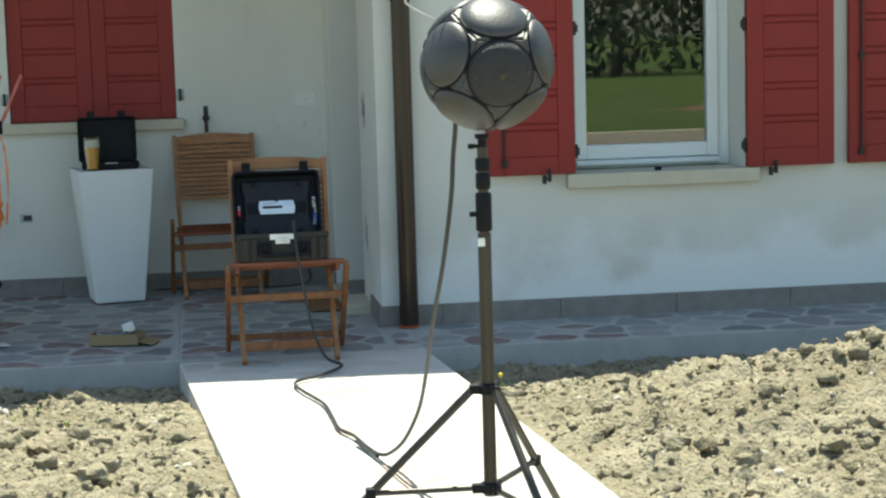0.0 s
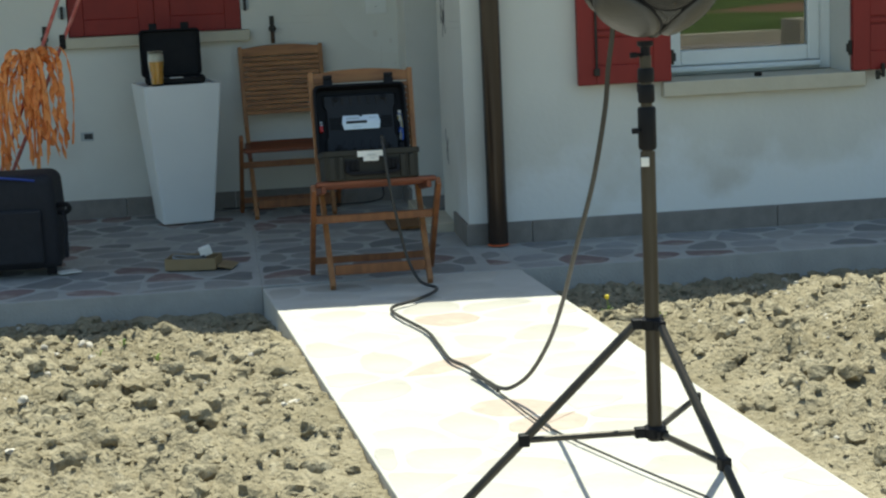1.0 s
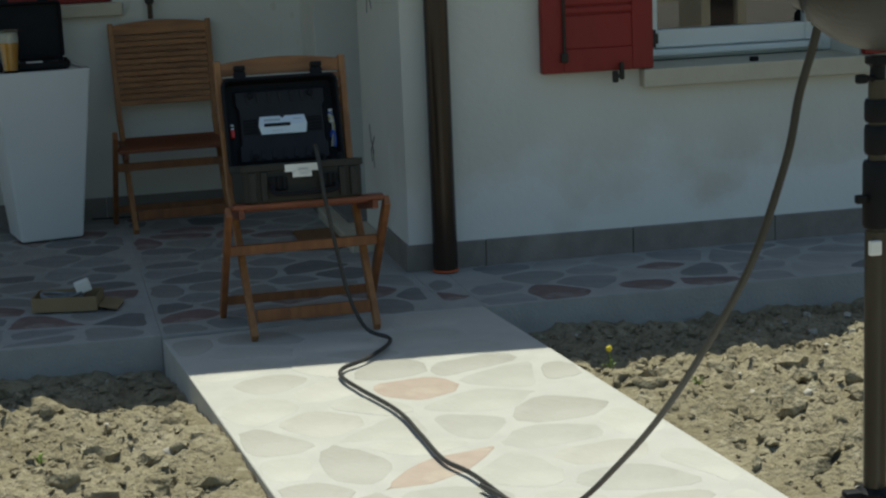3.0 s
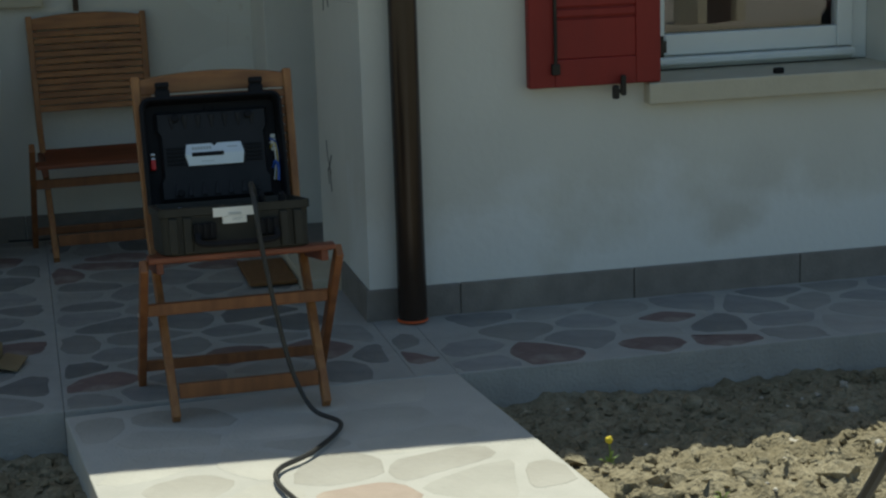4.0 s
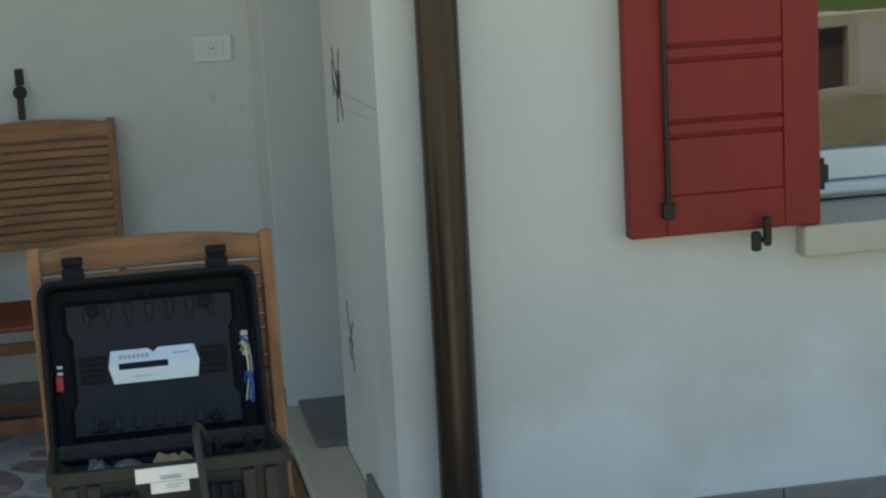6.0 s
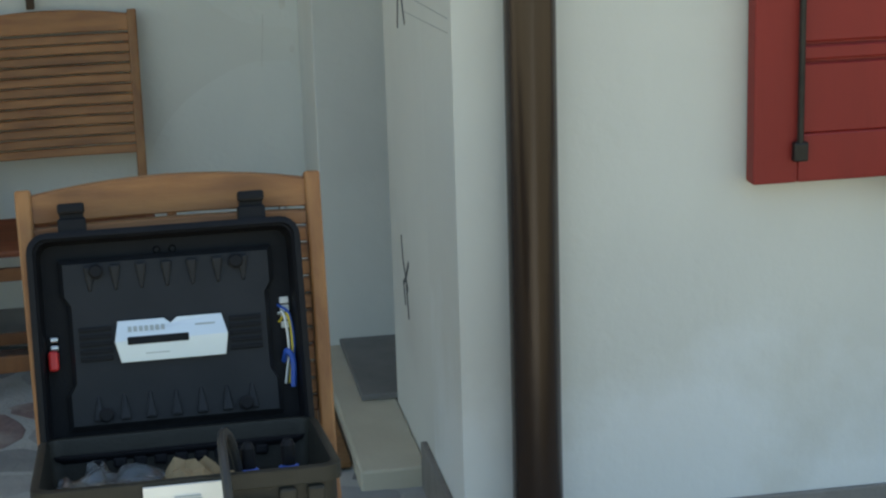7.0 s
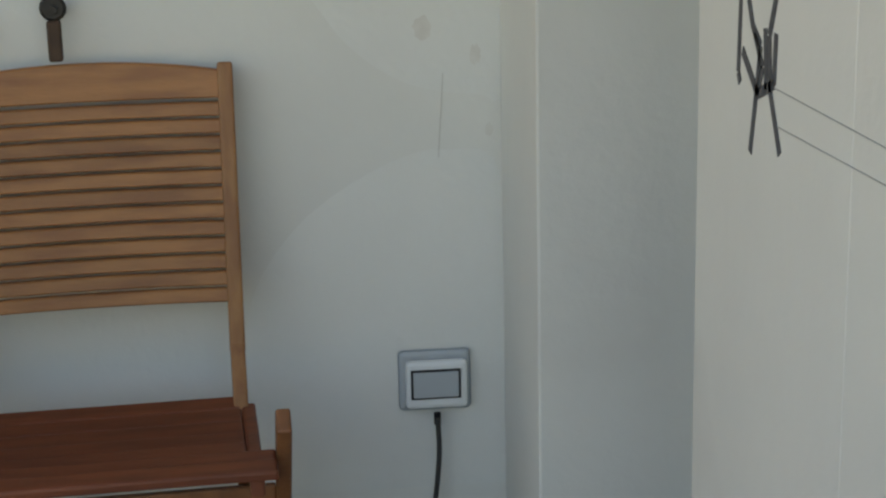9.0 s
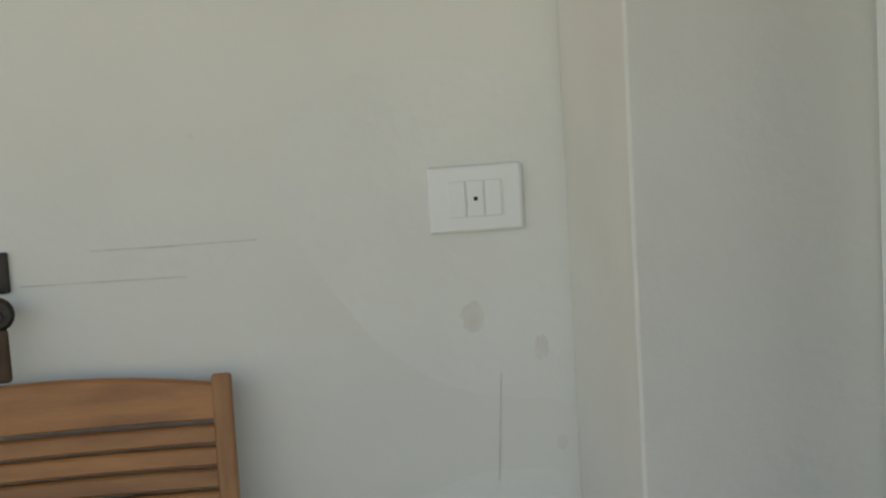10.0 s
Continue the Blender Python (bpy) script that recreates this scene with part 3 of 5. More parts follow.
def stones(parent, x0, y0, x1, y1, seed, mix, kinds, step=(0.25, 0.155), gap=0.012, bed=-0.006):
    """Irregular slabs with rounded corners, proud of the cement bed between them."""
    rnd = random.Random(seed)
    nx, ny = max(1, round((x1 - x0) / step[0])), max(1, round((y1 - y0) / step[1]))
    seeds = {}
    for i in range(-1, nx + 1):
        for j in range(-1, ny + 1):
            seeds[i, j] = (x0 + (i + 0.5 + 0.5 * (j % 2) - 0.25 + rnd.uniform(-0.36, 0.36)) * (x1 - x0) / nx, y0 + (j + 0.5 + rnd.uniform(-0.38, 0.38)) * (y1 - y0) / ny)
    for (i, j), (sx, sy) in seeds.items():
        if not (x0 < sx < x1 and y0 < sy < y1):
            continue
        poly = [(x0 + gap, y0 + gap), (x1 - gap, y0 + gap), (x1 - gap, y1 - gap), (x0 + gap, y1 - gap)]
        g = gap * rnd.uniform(0.7, 1.5)
        for a in range(-2, 3):
            for c in range(-2, 3):
                o = seeds.get((i + a, j + c))
                if o is None or (a == 0 and c == 0):
                    continue
                dx, dy = o[0] - sx, o[1] - sy
                d = math.hypot(dx, dy) or 1e-6
                poly = clip(poly, (sx + o[0]) / 2 - dx / d * g, (sy + o[1]) / 2 - dy / d * g, dx / d, dy / d)
                if len(poly) < 3:
                    break
        if len(poly) < 3:
            continue
        area = abs(sum(p[0] * q[1] - q[0] * p[1] for p, q in zip(poly, poly[1:] + poly[:1]))) / 2
        if area < 0.006:
            continue
        cx, cy = sum(p[0] for p in poly) / len(poly), sum(p[1] for p in poly) / len(poly)
        # rounded, uneven outline
        ring = []
        for k in range(len(poly)):
            p, q, r = poly[k - 1], poly[k], poly[(k + 1) % len(poly)]
            for w0, w1, w2 in ((0.28, 0.72, 0), (0.10, 0.80, 0.10), (0, 0.72, 0.28)):
                ring.append((p[0] * w0 + q[0] * w1 + r[0] * w2 + rnd.uniform(-0.007, 0.007), p[1] * w0 + q[1] * w1 + r[1] * w2 + rnd.uniform(-0.006, 0.006)))
        top = bed + rnd.uniform(0.0004, 0.0018)
        bm = bmesh.new()
        low = [bm.verts.new((p[0] - cx, p[1] - cy, -0.012)) for p in ring]
        mid = [bm.verts.new((p[0] - cx, p[1] - cy, top - 0.0012)) for p in ring]
        up = [bm.verts.new(((p[0] - cx) * 0.955, (p[1] - cy) * 0.955, top)) for p in ring]
        for a, c in ((low, mid), (mid, up)):
            for k in range(len(ring)):
                bm.faces.new((a[k], a[(k + 1) % len(ring)], c[(k + 1) % len(ring)], c[k]))
        bm.faces.new(up)
        u = rnd.random()
        ob = part("paving_stone", bm, kinds[0] if u < mix[0] else kinds[1] if u < mix[1] else kinds[2], parent)
        ob.location = (cx, cy, 0)


# ---- folding chairs ----
def chair_master():
    """A slatted folding chair: uprights that run to the front feet, crossed by legs that carry the front of the seat."""
    c = thing("folding_chair", (0, 0, 0), "open teak folding chair with a slatted back", "chair", "folding chairs")
    foot, head = Vector((0, -0.255, 0.0)), Vector((0, 0.245, 0.872))

    def up(t, x):
        # the back is bent upright above the seat
        knee = Vector((0, 0.135, 0.44))
        p = foot.lerp(knee, t / 0.5046) if t < 0.5046 else knee.lerp(head, (t - 0.5046) / 0.4954)
        return Vector((x, p.y, p.z))

    for s in (-1, 1):
        bm = bmesh.new()
        beam(bm, up(0, s * 0.200), up(0.51, s * 0.206), 0.022, 0.040, 0.004)
        beam(bm, up(0.50, s * 0.206), up(1.0, s * 0.212), 0.023, 0.036, 0.004)
        part("upright", bm, WOODV, c)
        bm = bmesh.new()
        beam(bm, (s * 0.256, 0.14, 0), (s * 0.256, -0.225, 0.425), 0.021, 0.042, 0.004)
        part("leg", bm, WOODM, c)
        bm = bmesh.new()
        beam(bm, (s * 0.216, -0.235, 0.420), (s * 0.216, 0.06, 0.372), 0.020, 0.040, 0.004)
        part("seat_rail", bm, WOODR, c)
        bm = bmesh.new()
        rod(bm, (s * 0.190, -0.065, 0.252), (s * 0.269, -0.065, 0.252), 0.006, n=10)
        part("pivot", bm, STEEL, c)
    # seat slats, a little dished
    for i in range(7):
        y = -0.225 + i * 0.048
        z = 0.447 - 0.008 * math.sin(math.pi * i / 6) - 0.052 * i / 6
        bm = bmesh.new()
        hw = 0.245 if i < 2 else 0.205
        box(bm, -hw, y - 0.0205, z - 0.016, hw, y + 0.0205, z, 0.004)
        part("seat_slat", bm, WOODR, c)
    # back: a broad curved top rail and thin slats, bowed backwards
    span = 0.203

    def slat(t0, t1, arch, name):
        bm = bmesh.new()
        n = 10
        rows = []
        for k in range(n + 1):
            x = -span + 2 * span * k / n
            bow = 0.018 * (1 - (x / span) ** 2)
            lo, hi = up(t0, x), up(t1, x)
            hi = hi + Vector((0, 0, arch * (1 - (x / span) ** 2)))
            rows.append([bm.verts.new(v) for v in (lo + Vector((0, bow - 0.008, 0)), hi + Vector((0, bow - 0.008, 0)), hi + Vector((0, bow + 0.008, 0)), lo + Vector((0, bow + 0.008, 0)))])
        for a, b in zip(rows, rows[1:]):
            for k in range(4):
                bm.faces.new((a[k], b[k], b[(k + 1) % 4], a[(k + 1) % 4]))
        bm.faces.new(rows[0])
        bm.faces.new(rows[-1][::-1])
        bmesh.ops.recalc_face_normals(bm, faces=bm.faces)
        bmesh.ops.bevel(bm, geom=[e for e in bm.edges if e.calc_face_angle(0) > 0.6], offset=0.0025, segments=1, affect="EDGES")
        part(name, bm, WOOD, c)

    slat(0.942, 0.99, 0.016, "top_rail")
    for i in range(12):
        t = 0.935 - i * 0.0292
        slat(t - 0.0240, t, 0.0, "back_slat")
    for nm, p, q, w, t in (("rung", (-0.246, -0.085, 0.268), (0.246, -0.085, 0.268), 0.034, 0.018), ("rung", (-0.246, 0.088, 0.062), (0.246, 0.088, 0.062), 0.030, 0.018),
                           ("front_rail", (-0.186, -0.215, 0.068), (0.186, -0.215, 0.068), 0.042, 0.018)):
        bm = bmesh.new()
        beam(bm, p, q, w, t, 0.003, (0, 0, 1))
        part(nm, bm, WOODM, c)
    return c


chair = chair_master()
chair.matrix_world = pose(-0.508, -0.620, 0.002, 0, 0, 1)
chair.scale = (1.035, 1, 1.005)
tagged(chair, "open teak folding chair carrying an amplifier case")
other = copy_thing(chair, pose(-0.772, 1.485, 0.002, 0, 0, 3))
other.scale = (1.05, 0.80, 1.03)
for o in other.children:        # half folded: its seat lies flatter
    if o.name.startswith(("seat_slat", "seat_rail")):
        o.matrix_basis = pose(0, 0.09, 0.372) @ pose(0, 0, 0, 13) @ pose(0, -0.09, -0.385) @ o.matrix_basis
tagged(other, "open teak folding chair standing empty against the porch wall")


# ---- amplifier case on the chair ----
def rounded_shell(bm, w, d, h, wall, r, taper=0.0, n=5):
    """An open tub: w by d, h deep, with rounded corners, built from rings."""
    def ring(w, d, r, z):
        out = []
        for cx, cy, a0 in ((w / 2 - r, d / 2 - r, 0), (-w / 2 + r, d / 2 - r, 90), (-w / 2 + r, -d / 2 + r, 180), (w / 2 - r, -d / 2 + r, 270)):
            for k in range(n + 1):
                a = radians(a0 + 90 * k / n)
                out.append(bm.verts.new((cx + r * math.cos(a), cy + r * math.sin(a), z)))
        return out
    rings = [ring(w - 2 * taper - 0.02, d - 2 * taper - 0.02, r, 0), ring(w - 2 * taper, d - 2 * taper, r, 0.012), ring(w - 0.012, d - 0.012, r, h - 0.024), ring(w, d, r, h - 0.022), ring(w, d, r, h - 0.002),
             ring(w - 0.006, d - 0.006, r, h), ring(w - 2 * wall, d - 2 * wall, r * 0.7, h), ring(w - 2 * wall - 0.004, d - 2 * wall - 0.004, r * 0.7, h - 0.006), ring(w - 2 * wall - 2 * taper, d - 2 * wall - 2 * taper, r * 0.6, wall)]
    for a, b in zip(rings, rings[1:]):
        m = len(a)
        for k in range(m):
            bm.faces.new((a[k], a[(k + 1) % m], b[(k + 1) % m], b[k]))
    bm.faces.new(rings[0][::-1])
    bm.faces.new(rings[-1])


def amp_case():
    W, Dp, H = 0.412, 0.330, 0.134
    c = thing("equipment_case", (-0.521, -0.712, 0.4240), "open olive-black hard plastic case with an amplifier in its lid", "case", rz=1)
    c.matrix_world = c.matrix_world @ pose(0, 0, 0, -8)
    bm = bmesh.new()
    rounded_shell(bm, W, Dp, H, 0.012, 0.03, 0.008)
    body = smooth(part("body", bm, CASE, c), 35)
    for x in (-0.168, -0.130, 0.130, 0.168):
        part("corner_rib", bx(x - 0.012, -Dp / 2 - 0.004, 0.012, x + 0.012, -Dp / 2 + 0.01, H - 0.026, 0.004), CASE, body)
    for x in (-0.085, 0.085):
        bm = bmesh.new()
        box(bm, x - 0.030, -Dp / 2 - 0.010, 0.045, x + 0.030, -Dp / 2 + 0.002, 0.090, 0.004)
        for k in (-0.018, 0, 0.018):
            box(bm, x + k - 0.005, -Dp / 2 - 0.017, 0.048, x + k + 0.005, -Dp / 2 - 0.008, 0.092, 0.003)
        part("hinge_bracket", bm, BLACK, body)
    bm = bmesh.new()
    tube(bm, [(-0.105, -Dp / 2 - 0.012, 0.062), (-0.103, -Dp / 2 - 0.024, 0.040), (-0.06, -Dp / 2 - 0.026, 0.034), (0.06, -Dp / 2 - 0.026, 0.034), (0.103, -Dp / 2 - 0.024, 0.040), (0.105, -Dp / 2 - 0.012, 0.062)], 0.009, 8, 6)
    smooth(part("handle", bm, BLACK, body, "black folding handle"))
    part("label", bx(-0.060, -Dp / 2 - 0.0075, 0.104, 0.052, -Dp / 2 + 0.004, 0.128), PAPER, body, "white paper label")
    part("label", bx(-0.036, -Dp / 2 - 0.0090, 0.085, 0.028, -Dp / 2 + 0.004, 0.1035), PAPER, body, "white paper label")
    bm = bmesh.new()
    for i, (x0, x1, z) in enumerate(((-0.020, 0.015, 0.112), (-0.018, 0.016, 0.108), (-0.010, 0.018, 0.0975), (-0.010, 0.012, 0.093))):
        box(bm, x0, -Dp / 2 - 0.0098, z, x1, -Dp / 2 - 0.006, z + 0.0016)
    part("label_print", bm, GREYP, body)
    # the lid stands open, leaning back on the chair
    tilt = 9.0
    LH, LD = 0.344, 0.080
    bm = bmesh.new()
    rounded_shell(bm, W - 0.004, LH, LD, 0.013, 0.03, 0.006)
    bmesh.ops.translate(bm, verts=bm.verts, vec=(0, LH / 2, -LD + 0.02))
    shell = smooth(part("lid_shell", bm, BLACK, c), 35)
    shell.matrix_basis = pose(0, Dp / 2 + 0.002, H - 0.040, 90 - tilt, 0, 0)
    zf = 0.02          # the lid's open rim, towards the front
    # sealing lip
    bm = bmesh.new()
    rounded_shell(bm, W - 0.012, LH - 0.008, 0.062, 0.006, 0.027, 0.0)
    bmesh.ops.translate(bm, verts=bm.verts, vec=(0, LH / 2, zf - 0.056))
    smooth(part("seal", bm, BLACK, shell), 35)
    for x in (-0.134, 0.134):
        bm = bmesh.new()
        box(bm, x - 0.021, LH - 0.008, zf - 0.030, x + 0.021, LH + 0.020, zf - 0.006, 0.003)
        box(bm, x - 0.018, LH + 0.008, zf - 0.026, x + 0.018, LH + 0.034, zf - 0.010, 0.003)
        box(bm, x - 0.020, LH + 0.026, zf - 0.022, x + 0.020, LH + 0.042, zf + 0.000, 0.004)
        part("latch", bm, BLACK, shell, "black plastic latch")
    for x in np.linspace(-0.12, 0.12, 9):
        part("hinge_knuckle", bx(x - 0.010, -0.012, zf - 0.012, x + 0.010, 0.004, zf + 0.004, 0.004), BLACK, shell)
    amp(shell, LH, zf)
    # what lies in the body
    contents(c, Dp, H)
    return c


def amp(shell, LH, zf):
    """The amplifier fixed in the lid: a ribbed casting with a silver plate."""
    w, h, t = 0.322, 0.258, 0.046
    cy, z0 = LH / 2 + 0.002, zf - 0.074
    bm = bmesh.new()
    # casting outline with waisted sides
    outline = []
    for fx, fy in ((-0.5, -0.5), (0.5, -0.5), (0.5, -0.30), (0.47, -0.24), (0.47, 0.24), (0.5, 0.30), (0.5, 0.5), (-0.5, 0.5), (-0.5, 0.30), (-0.47, 0.24), (-0.47, -0.24), (-0.5, -0.30)):
        outline.append((fx * w, fy * h))
    low = [bm.verts.new((x, cy + y, z0)) for x, y in outline]
    mid = [bm.verts.new((x, cy + y, z0 + t - 0.010)) for x, y in outline]
    top = [bm.verts.new((x * 0.955, cy + y * 0.94, z0 + t)) for x, y in outline]
    for a, b in ((low, mid), (mid, top)):
        for k in range(len(a)):
            bm.faces.new((a[k], a[(k + 1) % len(a)], b[(k + 1) % len(a)], b[k]))
    bm.faces.new(top)
    bm.faces.new(low[::-1])
    body = part("amplifier", bm, AMP, shell, "dark grey car amplifier with ribs")
    for sgn in (-1, 1):
        for x in np.linspace(-0.115, 0.115, 7):
            bm = bmesh.new()
            ya, yb = cy + sgn * h * 0.300, cy + sgn * h * 0.455
            vs = box(bm, x - 0.009, min(ya, yb), z0 + t - 0.002, x + 0.009, max(ya, yb), z0 + t + 0.008, 0.004)
            for v in vs:        # each rib narrows and sinks towards the middle of the casting
                k = abs(v.co.y - yb) / abs(yb - ya)
                v.co.x = x + (v.co.x - x) * (1 - 0.75 * k)
                v.co.z -= 0.006 * k
            part("rib", bm, AMP, body)
    for s in (-1, 1):
        for k in range(5):
            part("fin", bx(s * 0.112 - 0.024, cy - 0.026 + k * 0.011, z0 + t - 0.001, s * 0.112 + 0.024, cy - 0.019 + k * 0.011, z0 + t + 0.004, 0.001), BLACK, body)
    for x, y in ((-0.105, 0.108), (0.105, 0.108), (-0.105, -0.108), (0.105, -0.108)):
        bm = bmesh.new()
        lathe(bm, [(0.011, 0), (0.011, 0.012), (0.008, 0.014)], 14, (x, cy + y, z0 + t - 0.002))
        part("screw_boss", bm, BLACK, body)
    # silver plate, its sides pointed, folded along the middle
    bm = bmesh.new()
    pts = [(-0.079, 0.031), (-0.010, 0.031), (0.0, 0.023), (0.010, 0.031), (0.077, 0.031), (0.085, 0.0), (0.080, -0.032), (-0.077, -0.032), (-0.085, 0.0)]
    lo = [bm.verts.new((x, cy + y, z0 + t + 0.001)) for x, y in pts]
    hi = [bm.verts.new((x * 0.99, cy + y * 0.98, z0 + t + (0.012 if abs(y) < 0.01 else 0.008))) for x, y in pts]
    for k in range(len(pts)):
        bm.faces.new((lo[k], lo[(k + 1) % len(pts)], hi[(k + 1) % len(pts)], hi[k]))
    bm.faces.new((hi[0], hi[1], hi[2], hi[3], hi[4], hi[5], hi[8]))
    bm.faces.new((hi[8], hi[5], hi[6], hi[7]))
    bmesh.ops.recalc_face_normals(bm, faces=bm.faces)
    plate = part("plate", bm, PLATE, body, "silver plate with a black slot")
    part("slot", bx(-0.066, cy - 0.006, z0 + t + 0.008, 0.026, cy + 0.006, z0 + t + 0.0135, 0.002), BLACK, plate)
    bm = bmesh.new()
    for k in range(7):      # maker's mark and small print as plain bars
        box(bm, -0.064 + k * 0.0082, cy + 0.0135, z0 + t + 0.009, -0.0585 + k * 0.0082, cy + 0.0215, z0 + t + 0.0112)
    tagged(part("mark", bm, GREYP, plate, "grey printed bars"), kind="stuff")
    part("small_print", bx(0.036, cy + 0.016, z0 + t + 0.009, 0.066, cy + 0.0185, z0 + t + 0.0110), GREYP, plate)
    part("small_print", bx(-0.040, cy - 0.021, z0 + t + 0.0085, -0.004, cy - 0.0195, z0 + t + 0.0108), GREYP, plate)
    # connectors beside the casting
    REDP = mat("red plastic", (0.55, 0.02, 0.02), 0.4, alt=(0.45, 0.02, 0.02), scale=20)
    BLUEP = mat("blue plastic", (0.03, 0.10, 0.45), 0.4, alt=(0.02, 0.08, 0.36), scale=20)
    YELP = mat("yellow wire", (0.65, 0.50, 0.05), 0.4, alt=(0.55, 0.42, 0.05), scale=20)
    part("fuse_clip", bx(-0.184, cy - 0.036, z0 + 0.004, -0.169, cy - 0.006, z0 + 0.052, 0.004), REDP, shell, "red terminal clip")
    for k in (0, 1):
        part("terminal", bx(-0.182, cy - 0.006 + k * 0.012, z0 + 0.014, -0.168, cy + 0.003 + k * 0.012, z0 + 0.034, 0.003), STEEL, shell)
    for k in range(4):
        part("terminal", bx(0.168, cy + 0.000 + k * 0.0125, z0 + 0.012, 0.182, cy + 0.0105 + k * 0.0125, z0 + 0.030, 0.002), PAPER, shell, "white screw terminal")
    for i, (m, x) in enumerate(((YELP, 0.178), (PAPER, 0.172), (BLUEP, 0.180))):
        bm = bmesh.new()
        tube(bm, [(0.165, cy + 0.01 + 0.013 * i, z0 + 0.028), (x, cy + 0.02, z0 + 0.042), (x + 0.004, cy - 0.03, z0 + 0.04), (x - 0.004, cy - 0.085, z0 + 0.03)], 0.0022, 6, 6)
        smooth(part("wire", bm, m, shell))
    bm = bmesh.new()
    tube(bm, [(0.168, cy - 0.05, z0 + 0.03), (0.172, cy - 0.035, z0 + 0.05), (0.180, cy - 0.05, z0 + 0.05), (0.178, cy - 0.09, z0 + 0.045)], 0.0045, 8, 6)
    smooth(part("wire", bm, BLUEP, shell, "thick blue wire"))
    for x, y in ((-0.135, 0.018), (0.005, 0.016)):
        part("clip", bx(x - 0.010, y, zf - 0.050, x + 0.010, y + 0.010, zf - 0.038, 0.002), STEEL, shell)
    for x in (-0.012, 0.012):
        bm = bmesh.new()
        lathe(bm, [(0.006, 0), (0.007, 0.004), (0.004, 0.008)], 12, (x, LH - 0.035, zf - 0.055))
        part("screw", bm, BLACK, shell)


def crumple(w, d, h, seed, n=14):
    """A crumpled sheet heap."""
    bm = bmesh.new()
    bmesh.ops.create_grid(bm, x_segments=n, y_segments=n, size=0.5)
    off = Vector((seed * 3.1, seed * 1.7, 0))
    for v in bm.verts:
        p = v.co.copy()
        k = max(0.0, 1 - (2 * max(abs(p.x), abs(p.y))) ** 3)
        v.co = Vector((p.x * w * (1 + 0.2 * noise.noise(p * 5 + off)), p.y * d * (1 + 0.2 * noise.noise(p * 6 - off)), h * (0.35 + 0.65 * k) * (0.55 + 0.9 * abs(noise.noise(p * 4.2 + off)) + 0.35 * noise.noise(p * 9 + off))))
    ext = bmesh.ops.extrude_face_region(bm, geom=bm.faces[:])
    bmesh.ops.translate(bm, verts=[g for g in ext["geom"] if isinstance(g, bmesh.types.BMVert)], vec=(0, 0, -0.002))
    bmesh.ops.recalc_face_normals(bm, faces=bm.faces)
    return bm


BAG = glass_mat("clear plastic bag", (0.86, 0.90, 0.93), 0.25)


def contents(c, Dp, H):
    base = c.matrix_world.copy()

    def loose(name, bm, m, at, rz, label, cat):
        ob = link(name, bm, m)
        ob.matrix_world = base @ pose(*at, 0, 0, rz)
        return tagged(ob, label, cat)

    loose("foam_liner", bx(-0.165, -0.12, 0, 0.165, 0.12, 0.055, 0.006), NYLON, (0, 0.0, 0.0125), 0, "black foam block in the bottom of the case", "foam")
    loose("plastic_bag", crumple(0.17, 0.12, 0.055, 2), BAG, (-0.095, 0.0, 0.070), 8, "crumpled clear plastic bag in the open case", "bag")
    loose("paper_wrap", crumple(0.125, 0.10, 0.060, 5, 9), CARD, (0.02, -0.03, 0.070), -12, "torn brown wrapping paper in the open case", "paper")
    loose("paper_sheet", bx(-0.032, -0.022, 0, 0.032, 0.022, 0.004, 0.001), PAPER, (-0.125, -0.105, 0.108), 4, "folded white paper in the open case", "paper")
    strip = thing("socket_strip", (0, 0, 0), "white socket strip with blue plugs in the open case", "socket strip")
    strip.matrix_world = base @ pose(0.12, -0.085, 0.0685)
    part("housing", bx(-0.058, -0.022, 0, 0.058, 0.022, 0.040, 0.005), PAPER, strip)
    BLUEP2 = mat("blue plug plastic", (0.04, 0.12, 0.55), 0.4, alt=(0.03, 0.10, 0.42), scale=20)
    for x in (-0.035, 0.020):
        bm = bmesh.new()
        lathe(bm, [(0.014, 0), (0.014, 0.010), (0.011, 0.012)], 16, (x, 0, 0.0402))
        part("plug_ring", bm, BLUEP2, strip)
        bm = bmesh.new()
        lathe(bm, [(0.010, 0), (0.010, 0.028), (0.006, 0.036)], 16, (x, 0, 0.0525))
        part("plug", bm, BLACK, strip)


amp_case()


# ---- cables ----
def cable(points, r, name, label, steps=8):
    bm = bmesh.new()
    tube(bm, points, r, 8, steps)
    ob = smooth(link(name, bm, CABLE))
    return tagged(ob, label, "cable")


cable([(-0.444, -0.775, 0.53), (-0.458, -0.795, 0.605), (-0.470, -0.830, 0.625), (-0.470, -0.898, 0.585), (-0.462, -0.925, 0.48), (-0.435, -0.945, 0.30), (-0.400, -0.955, 0.13), (-0.355, -0.99, 0.03),
       (-0.296, -1.085, 0.010), (-0.40, -1.27, 0.008), (-0.500, -1.37, 0.008), (-0.522, -1.47, 0.008), (-0.495, -1.62, 0.008), (-0.435, -1.88, 0.008), (-0.422, -2.12, 0.008), (-0.412, -2.35, 0.008), (-0.368, -2.50, 0.008), (-0.322, -2.83, 0.010)], 0.0068, "power_cable", "black rubber cable running from the case across the path")
cable([(-0.345, -2.70, 0.006), (-0.312, -2.90, 0.005), (-0.252, -3.27, 0.005), (-0.130, -3.65, 0.005), (0.018, -4.05, 0.005)], 0.0034, "thin_cable", "thin black cable lying on the path below the tripod")
